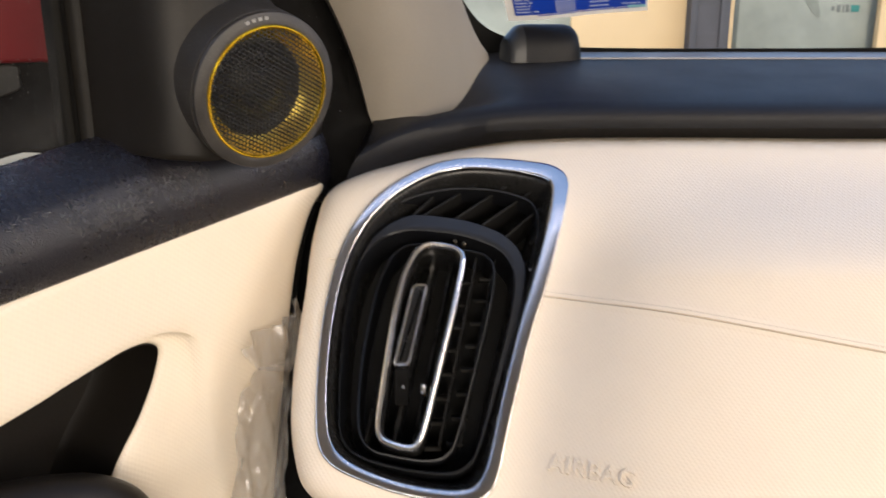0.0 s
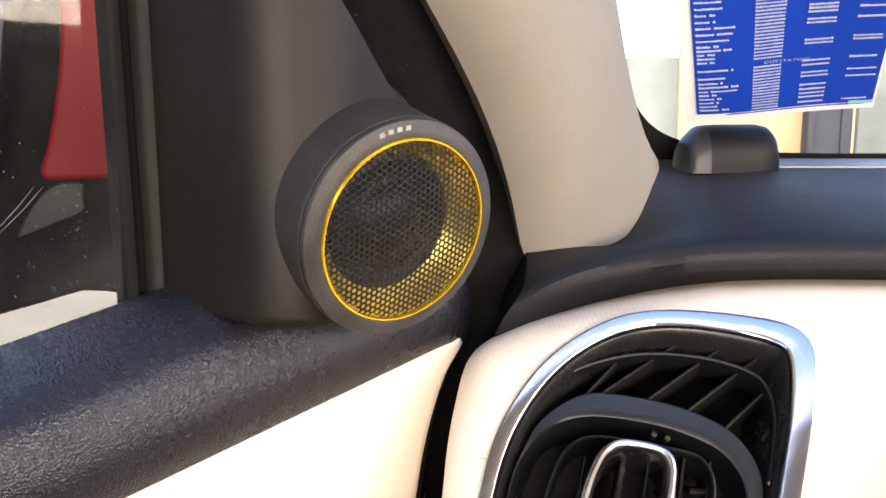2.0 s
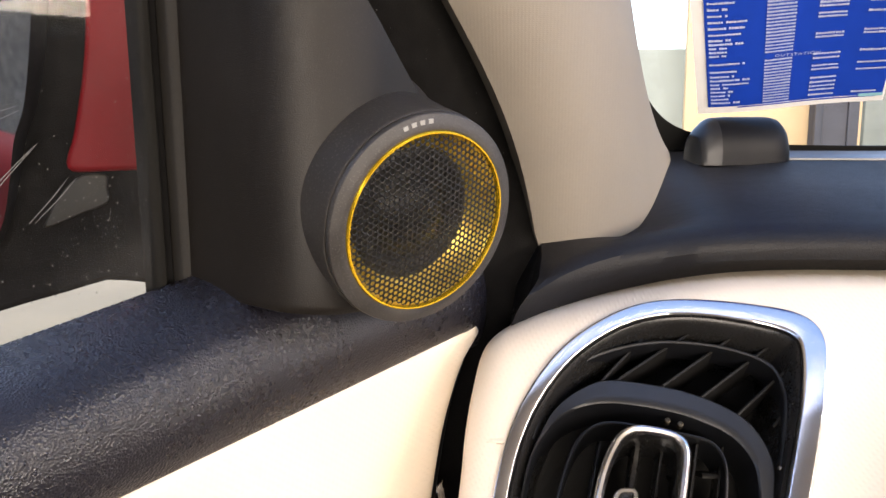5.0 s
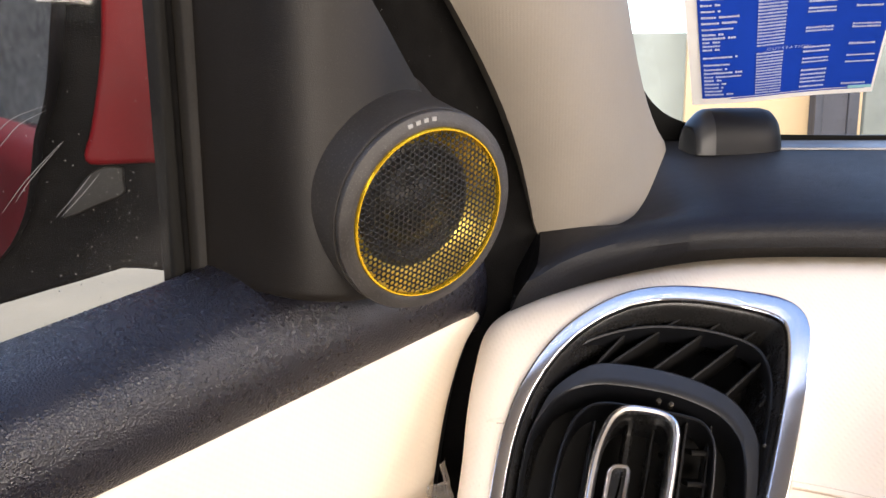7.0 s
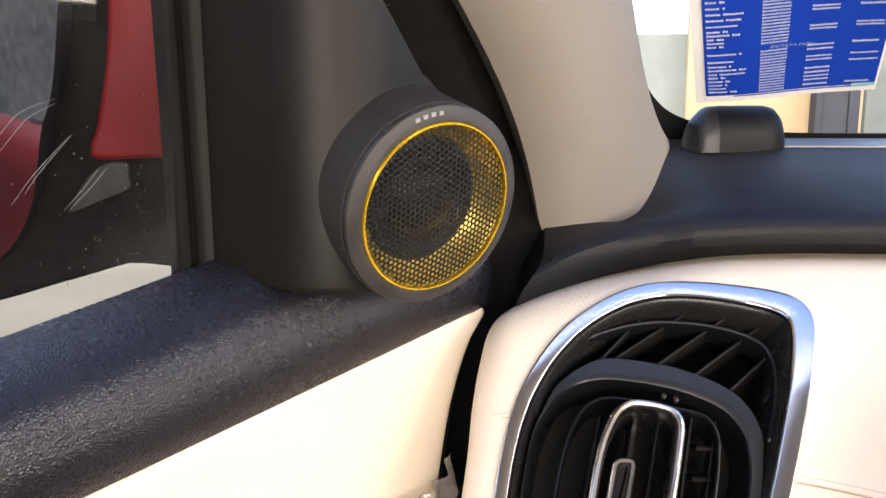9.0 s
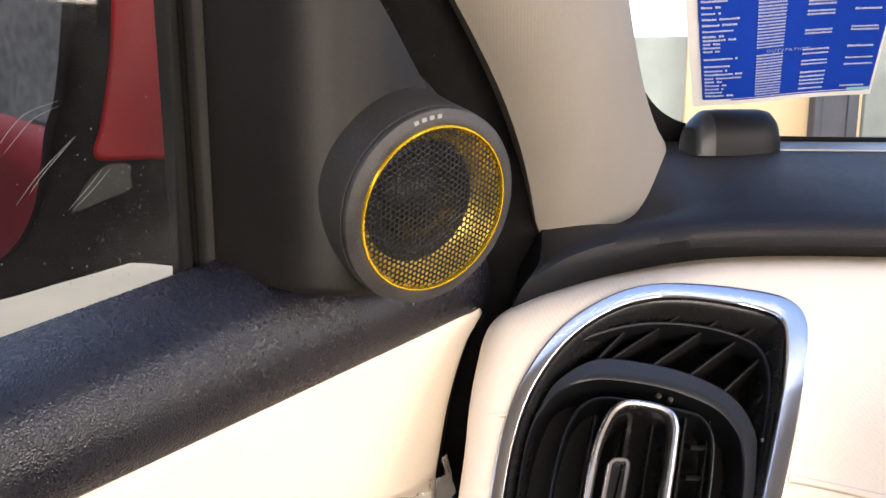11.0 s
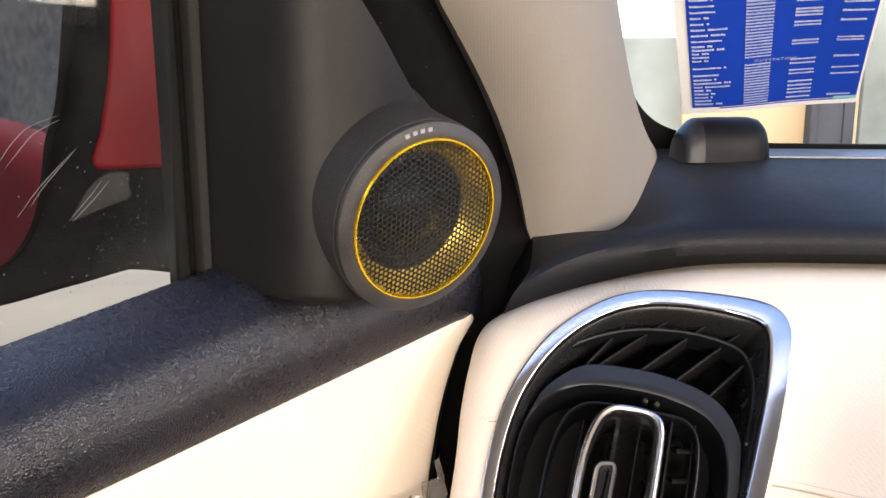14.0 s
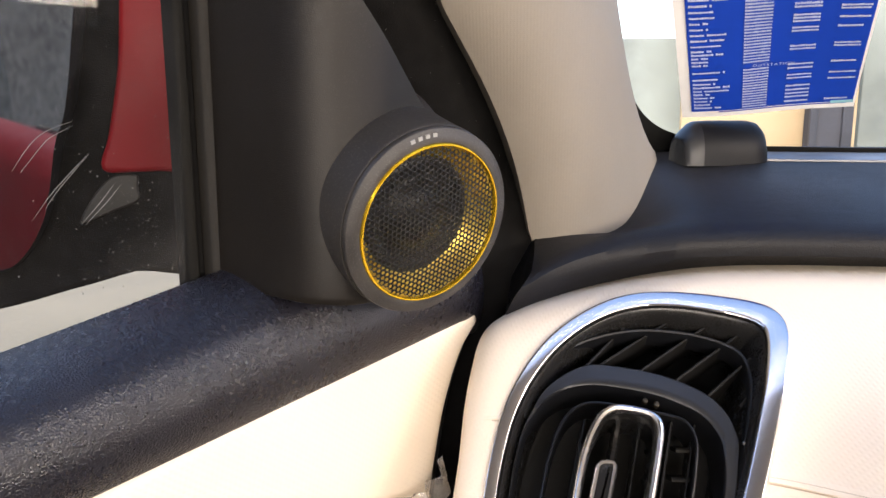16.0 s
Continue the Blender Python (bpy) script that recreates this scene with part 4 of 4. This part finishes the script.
            rr.append([b + DOOR_D * (s + lean * 0.3) * 0.001 + DOOR_N * w * 0.001 for s, w in pts])
        part(name, loft(rr, False), mat, ob, label)

    strip("glass_run", -10.5, -6.4, -5, -4.4, run_rubber, "dusty grey window run")
    strip("inner_seal", -6.5, -2.2, -9, -8, felt_black)
    strip("seal_lip", -2.3, 2.3, -2.4, -1.0, grey_rubber, "dusty grey seal lip")
    rr = []
    for s in np.linspace(-420, -4, 24):
        rr.append([on_door(-77 + s * 1.0 - 0, 0.139 * (s - 77) + (z - 1.5) * (1 + 0.001 * min(0.0, max(-120.0, s - 77 + 110))) , w) for z, w in ((42, -31.8), (46.4, -31.8), (47.2, -32.4), (46, -33.6), (40, -33.6))])
    part("belt_seal", loft(rr, False), rubber, ob)
    rr = [[Vector((-0.1558, 0.3668, 1.08)) + DOOR_D * s * 0.001 + Vector((0, 0, z * 0.001)) + DOOR_N * (-9 + 0.055 * z) * 0.001 for s in np.linspace(-420, -10.6, 10)] for z in np.linspace(-60, 380, 10)]
    pane = part("window_pane", loft(rr, False), dusty_glass, ob, "dusty clear door glass")
    pane.visible_shadow = False
    rnd = random.Random(11)
    bm = bmesh.new()
    for k in range(380):
        s, z = rnd.uniform(-95, -8), rnd.uniform(-15, 150)
        if rnd.random() < 0.55:
            s, z = -30 + 14 * rnd.gauss(0, 1), 38 + 17 * rnd.gauss(0, 1)
            s, z = min(s, -8), max(z, -8)
        rad = rnd.choice((0.05, 0.05, 0.06, 0.06, 0.07, 0.08, 0.1, 0.13, 0.17, 0.24))
        c = Vector((-0.1558, 0.3668, 1.08)) + DOOR_D * s * 0.001 + Vector((0, 0, z * 0.001)) + DOOR_N * (-8.6 + 0.055 * z) * 0.001
        ring = [c + (DOOR_D * math.cos(q) + Vector((0, 0, 1)) * math.sin(q) * rnd.uniform(0.8, 1.5)) * rad * 0.001 for q in np.linspace(0, 2 * math.pi, 7)[:-1]]
        bm.faces.new([bm.verts.new(p) for p in ring])
    # pairs of thin pale curved streaks
    for trail in (((-66, 66), (-61, 73), (-55.7, 77.8), (-46.5, 81.2)), ((-63.5, 65.5), (-58, 72), (-54, 76), (-46.4, 79.8)), ((-61, 50), (-55, 57.6), (-49.2, 63.6), (-42.8, 69.8)), ((-57, 53), (-53.3, 58.1), (-47, 65), (-41.9, 70.4)), ((-45.7, 47), (-38.8, 54.1), (-33.9, 59.8)), ((-44.2, 46.9), (-37, 53.6), (-31.4, 59.6))):
        line = spline(trail, 8)
        n = len(line)
        pts = [Vector((-0.1558, 0.3668, 1.08)) + DOOR_D * (q[0] - 2.4) * 0.001 + Vector((0, 0, q[1] * 0.001)) + DOOR_N * (-8.5 + 0.055 * q[1]) * 0.001 for q in line]
        tube(pts, [0.00004 + 0.0001 * math.sin(math.pi * k / (n - 1)) for k in range(n)], 5, bm=bm)
    tagged(part("glass_specks", bm, dust, ob, "dried water specks and pale curved streaks on the glass", smooth=False), kind="stuff")

    # outer red skin of the door, below the glass
    rr = []
    for s in np.linspace(-900, 60, 20):
        rr.append([on_door(s - 60, 0.139 * (s - 60) + z, w) for z, w in ((38, -37), (36, -50), (30, -62), (15, -72), (-80, -88), (-250, -100), (-500, -98))])
    part("outer_skin", loft(rr, False), red_paint, ob, "red painted outer skin")


door()


def door_gap():
    ob = thing("weatherstrip", (-0.05, 0.46, 1.1), "black rubber seal filling the gap beside the dashboard", "seal", kind="structure")
    # dark door frame between sail panel and pillar
    rings = []
    for k in np.linspace(-1.6, 3.0, 24):
        c = np.array([-0.047, 0.474, 1.106]) + np.array([-0.036, -0.054, 0.1]) * k
        row = []
        for off, dep in ((0.012, 0.012), (0.004, 0.008), (-0.004, 0.004), (-0.014, 0.006), (-0.03, 0.012), (-0.06, 0.03), (-0.09, 0.05)):
            row.append((c[0] + off * 0.7, c[1] + off * 0.75 + dep, c[2]))
        rings.append(row)
    part("frame_seal", loft(rings, False), felt_black, ob, "black felt-covered frame edge")
    rnd = random.Random(23)
    bm = bmesh.new()
    for _ in range(150):
        k, off = rnd.uniform(-0.3, 1.6), rnd.uniform(-0.05, 0.006)
        dep = float(np.interp(off, [-0.06, -0.03, -0.014, -0.004, 0.004, 0.012], [0.03, 0.012, 0.006, 0.004, 0.008, 0.012]))
        c = np.array([-0.047, 0.474, 1.106]) + np.array([-0.036, -0.054, 0.1]) * k
        c = Vector((c[0] + off * 0.7, c[1] + off * 0.75 + dep - 0.0004, c[2]))
        r = rnd.choice((0.00008, 0.0001, 0.00013, 0.0002))
        turn = rnd.uniform(0, math.pi)
        along = Vector((math.cos(turn), 0, math.sin(turn))) * r * rnd.uniform(1, 3)
        across = Vector((-math.sin(turn), 0, math.cos(turn))) * r * 0.6
        bm.faces.new([bm.verts.new(c + p) for p in (along, across, -along, -across)])
    tagged(part("lint_specks", bm, dust, ob, "pale lint specks", smooth=False), kind="stuff")
    bm = bevelled_box((-0.075, 0.475, 0.98), (0.12, 0.02, 0.32), 0.004, pose(0, 0, 0, 0, 0, 15).to_3x3())
    part("gap_lining", bm, felt_black, ob)
    path = [on_door(a, z, -13) for a, z in ((12, 8), (3, -12), (-8, -34), (-16, -64), (-22, -100), (-30, -150), (-38, -200))]
    part("bulb_seal", tube([Vector(p) for p in spline([tuple(p) for p in path], 5)], 0.004, 10), rubber, ob)


door_gap()


def plastic_film():
    ob = thing("plastic_film", on_door(-55, -130, 2), "crumpled clear protective film on the door edge", "plastic film")

    def sheet(name, left, right, seed, lift, label=""):
        left, right = spline(left, 16), spline(right, 16)
        rings = []
        for l, r in zip(left, right):
            row = []
            for f in np.linspace(0, 1, 56):
                p = l * (1 - f) + r * f
                fold = abs(noise.noise(Vector((p[0] * 0.1 + p[1] * 0.02, p[1] * 0.03 - p[0] * 0.02, seed))))
                crease = 1 - abs(2 * ((p[0] * 0.055 + p[1] * 0.012 + 0.6 * noise.noise(Vector((p[1] * 0.03, seed, 0)))) % 1) - 1)
                fine = abs(noise.noise(Vector((p[0] * 0.2 - p[1] * 0.1, p[1] * 0.07, seed + 5))))
                w = 0.6 + lift * (0.6 * fold + 0.35 * crease) + 3.2 * fine + 1.2 * math.sin(math.pi * f)
                row.append(on_door(p[0], p[1], w))
            rings.append(row)
        part(name, loft(rings, False), film_plastic, ob, label)

    sheet("tied_flap", [(-30, -60), (-36, -68), (-54, -69.5), (-65, -77), (-60, -86), (-53, -92), (-47, -94)], [(-26, -58), (-25.5, -64), (-25, -68), (-25.5, -74), (-27, -84), (-29.5, -93), (-31, -96)], 2.0, 19.0, "bunched upper flap")
    sheet("hanging_sheet", [(-50, -91), (-61, -96), (-68, -108), (-73, -131), (-76, -157), (-79, -200)], [(-29, -92), (-30.5, -99), (-34, -114), (-37.5, -140), (-40.5, -175), (-43, -200)], 8.0, 9.0)


plastic_film()


# ---- tweeter ----
AX = Vector((math.sin(radians(43.5)) * math.cos(radians(-12.5)), -math.cos(radians(43.5)) * math.cos(radians(-12.5)), math.sin(radians(-12.5))))
TW_O = Vector((-0.0772, 0.3652, 1.1248))
TW_UP = (Vector((0, 0, 1)) - AX * AX.z).normalized()
TW_SIDE = TW_UP.cross(AX).normalized()


def on_tw(p, q, h):
    return TW_O + TW_SIDE * p * 0.001 + TW_UP * q * 0.001 + AX * h * 0.001


def tweeter():
    ob = thing("tweeter_speaker", on_tw(0, 0, -20), "round black tweeter with gold ring and mesh grille in a pod", "speaker")
    # the pod leans back and up into the corner panel, widening at its foot
    rings = []
    for r, h in ((39.5, -44), (37.2, -36), (36.0, -29), (35.5, -22), (35.3, -14), (35.3, -7), (35.3, -3.6), (35.2, -2.7), (34.9, -2.4), (34.5, -2.7), (34, -3.4)):
        lift = 0.06 * max(0.0, -h - 3)
        rings.append([on_tw(r * math.cos(q), r * math.sin(q) + lift, h) for q in np.linspace(0, 2 * math.pi, 97)[:-1]])
    part("pod", loft(rings), pod_black, ob, "satin black pod")
    part("rim", lathe(TW_O, AX, TW_UP, [(34.3, -5), (34.8, -1.6), (34.85, -0.5), (34.6, -0.05), (34.2, 0.1), (32.2, 0.75), (30.3, 1.35), (29.8, 1.2), (29.6, -2)]), rim_black, ob, "speckled dark grey rim")
    part("ring", lathe(TW_O, AX, TW_UP, [(29.8, 0.4), (29.6, 1.6), (29.3, 1.95), (28.9, 1.9), (28.65, 1.3), (28.6, 0.2)]), gold_ring, ob, "thin yellow gold ring")
    part("cup", lathe(TW_O, AX, TW_UP, [(29.2, 0.4), (28.6, -0.4), (27.2, -2.6), (25.4, -5.4), (23.4, -7.6), (22.0, -8.6)]), gold, ob, "polished gold cup")
    part("cone", lathe(TW_O, AX, TW_UP, [(22.4, -8.4), (21.4, -7.6), (19.6, -7.4), (17.6, -8.6), (15.5, -9.2), (13.4, -8.4), (12.6, -7.6), (11.0, -6.0), (8.4, -4.6), (5, -3.7), (2, -3.35), (0, -3.3)], 72), cone_black, ob, "black cone and dome")
    # hexagonal wire mesh
    pitch, hole, rmax = 2.04, 0.66, 28.7
    bm = bmesh.new()
    hexa = [(math.cos(radians(60 * k + 4)), math.sin(radians(60 * k + 4))) for k in range(6)]
    ct, st = math.cos(radians(-26)), math.sin(radians(-26))
    big = pitch / math.sqrt(3)
    cells = []
    for j in range(-22, 23):
        for i in range(-22, 23):
            cx, cy = pitch * (i + 0.5 * (j % 2)), pitch * j * math.sqrt(3) / 2
            if math.hypot(cx, cy) < rmax - 0.2:
                cells.append((cx * ct - cy * st, cx * st + cy * ct))

    def dome(p, q, d):
        r = math.hypot(p, q)
        if r > rmax:
            p, q, r = p * rmax / r, q * rmax / r, rmax
        return on_tw(p, q, 0.6 + 1.5 * (1 - (r / rmax) ** 2) - d)

    for cx, cy in cells:
        big_v = [bm.verts.new(dome(cx + big * a, cy + big * b, 0)) for a, b in hexa]
        top_v = [bm.verts.new(dome(cx + big * hole * a, cy + big * hole * b, 0.15)) for a, b in hexa]
        low_v = [bm.verts.new(dome(cx + big * hole * a, cy + big * hole * b, 0.32)) for a, b in hexa]
        for k in range(6):
            l = (k + 1) % 6
            bm.faces.new((big_v[k], big_v[l], top_v[l], top_v[k]))
            bm.faces.new((top_v[k], top_v[l], low_v[l], low_v[k]))
    me = bpy.data.meshes.new("grille")
    bmesh.ops.remove_doubles(bm, verts=bm.verts, dist=1e-6)
    bm.to_mesh(me)
    bm.free()
    for p in me.polygons:
        p.use_smooth = True
    me.materials.append(grille_black)
    g = new("grille", me)
    g.parent = ob
    bpy.context.view_layer.update()
    g.matrix_parent_inverse = ob.matrix_world.inverted()
    tagged(g, "black hexagonal mesh grille")
    # maker's mark as plain silver bars on the rim
    for k in range(4):
        th = radians(104 - 5.4 * (k - 1.5))
        c = on_tw(32.2 * math.cos(th), 32.2 * math.sin(th), 0.6)
        m = Matrix((TW_SIDE * math.sin(th) - TW_UP * math.cos(th), TW_SIDE * math.cos(th) + TW_UP * math.sin(th), AX)).transposed()
        part("mark_bar", box(bmesh.new(), c, (0.0017, 0.0021, 0.0005), m), silver, ob, smooth=False)


tweeter()


# ---- outside mirror ----
MI_P, MI_N = Vector((0.9371, 0.3489, 0)), Vector((0.3489, -0.9371, 0))


def on_mirror(p, z, w=0.0):
    """Metres sideways, world height and metres towards the car's rear."""
    return Vector((-0.225, 0.43, 0)) + MI_P * p + MI_N * w + Vector((0, 0, z))


def door_mirror():
    ob = thing("door_mirror", on_mirror(-0.05, 1.08, -0.04), "red outside mirror with black housing beyond the door window", "mirror")

    def back(p):
        return 0.26 * min(0.0, p + 0.016)

    def plate(name, loop, w0, w1, mat, label="", r=0.002, parent=ob):
        loop = even(np.array(loop), 140)
        rings = [[on_mirror(p[0], p[1], w0 + back(p[0])) for p in loop], [on_mirror(p[0], p[1], w1 - r + back(p[0])) for p in loop]]
        for f in (30, 60, 90):
            rings.append([on_mirror(p[0], p[1], w1 - r + r * math.sin(radians(f)) + back(p[0])) for p in inset(loop, r * (1 - math.cos(radians(f))))])
        return part(name, loft(rings, True, True, True), mat, parent, label)

    house = spline([(0.10, 1.0725), (0.05, 1.0808), (0.0246, 1.0848), (0.006, 1.0878), (0.001, 1.0878), (-0.006, 1.086), (-0.0285, 1.0797), (-0.058, 1.0711), (-0.1, 1.063), (-0.17, 1.058), (-0.215, 1.075), (-0.23, 1.14), (-0.22, 1.22), (-0.18, 1.26), (-0.05, 1.275), (0.1, 1.28), (0.12, 1.18)], 8, True)
    plate("housing", house, -0.07, -0.006, felt_black, "black plastic housing", 0.003)
    red = spline([(0.006, 1.27), (0.0035, 1.225), (0.0005, 1.185), (-0.0055, 1.153), (-0.0092, 1.1415), (-0.0094, 1.1372), (-0.0066, 1.1352), (0.004, 1.1352), (0.016, 1.1355), (0.026, 1.136), (0.03, 1.15), (0.03, 1.27)], 8, True)
    plate("red_cover", red, -0.006, 0.0, red_paint, "glossy red cover", 0.0025)
    # dim patch taken for a reflection, added here as a thin dull plate
    plate("dim_patch", spline([(0.0048, 1.1335), (0.0051, 1.128), (0.0048, 1.1218), (-0.006, 1.1172), (-0.0185, 1.1122), (-0.0208, 1.1135), (-0.0125, 1.127), (-0.0045, 1.1335)], 6, True), -0.006, -0.0045, patch_grey, "dull grey-brown patch, added as a thin plate", 0.001)
    # mirror glass, turned to look along the car's side
    loop = even(spline([(-0.0146, 1.19), (-0.02, 1.163), (-0.0256, 1.149), (-0.03, 1.13), (-0.0352, 1.113), (-0.046, 1.0965), (-0.06, 1.089), (-0.11, 1.083), (-0.17, 1.082), (-0.2, 1.095), (-0.21, 1.15), (-0.2, 1.22), (-0.16, 1.245), (-0.06, 1.25), (-0.022, 1.24), (-0.012, 1.215)], 8, True), 140)
    rings = []
    for d, w in ((0, -0.025), (0, -0.001), (0.0006, 0.0)):
        rings.append([on_mirror(p[0], p[1], w + back(p[0]) + 0.155 * (p[1] - 1.083)) for p in inset(loop, d)])
    part("glass_rim", loft(rings, True), rubber, ob)
    bm = bmesh.new()
    bm.faces.new([bm.verts.new(on_mirror(p[0], p[1], -0.0015 + 0.26 * (p[0] + 0.016) + 0.155 * (p[1] - 1.083))) for p in inset(loop, 0.0008)])
    part("mirror_pane", bm, mirror_glass, ob, "silvered mirror glass", smooth=False)


door_mirror()
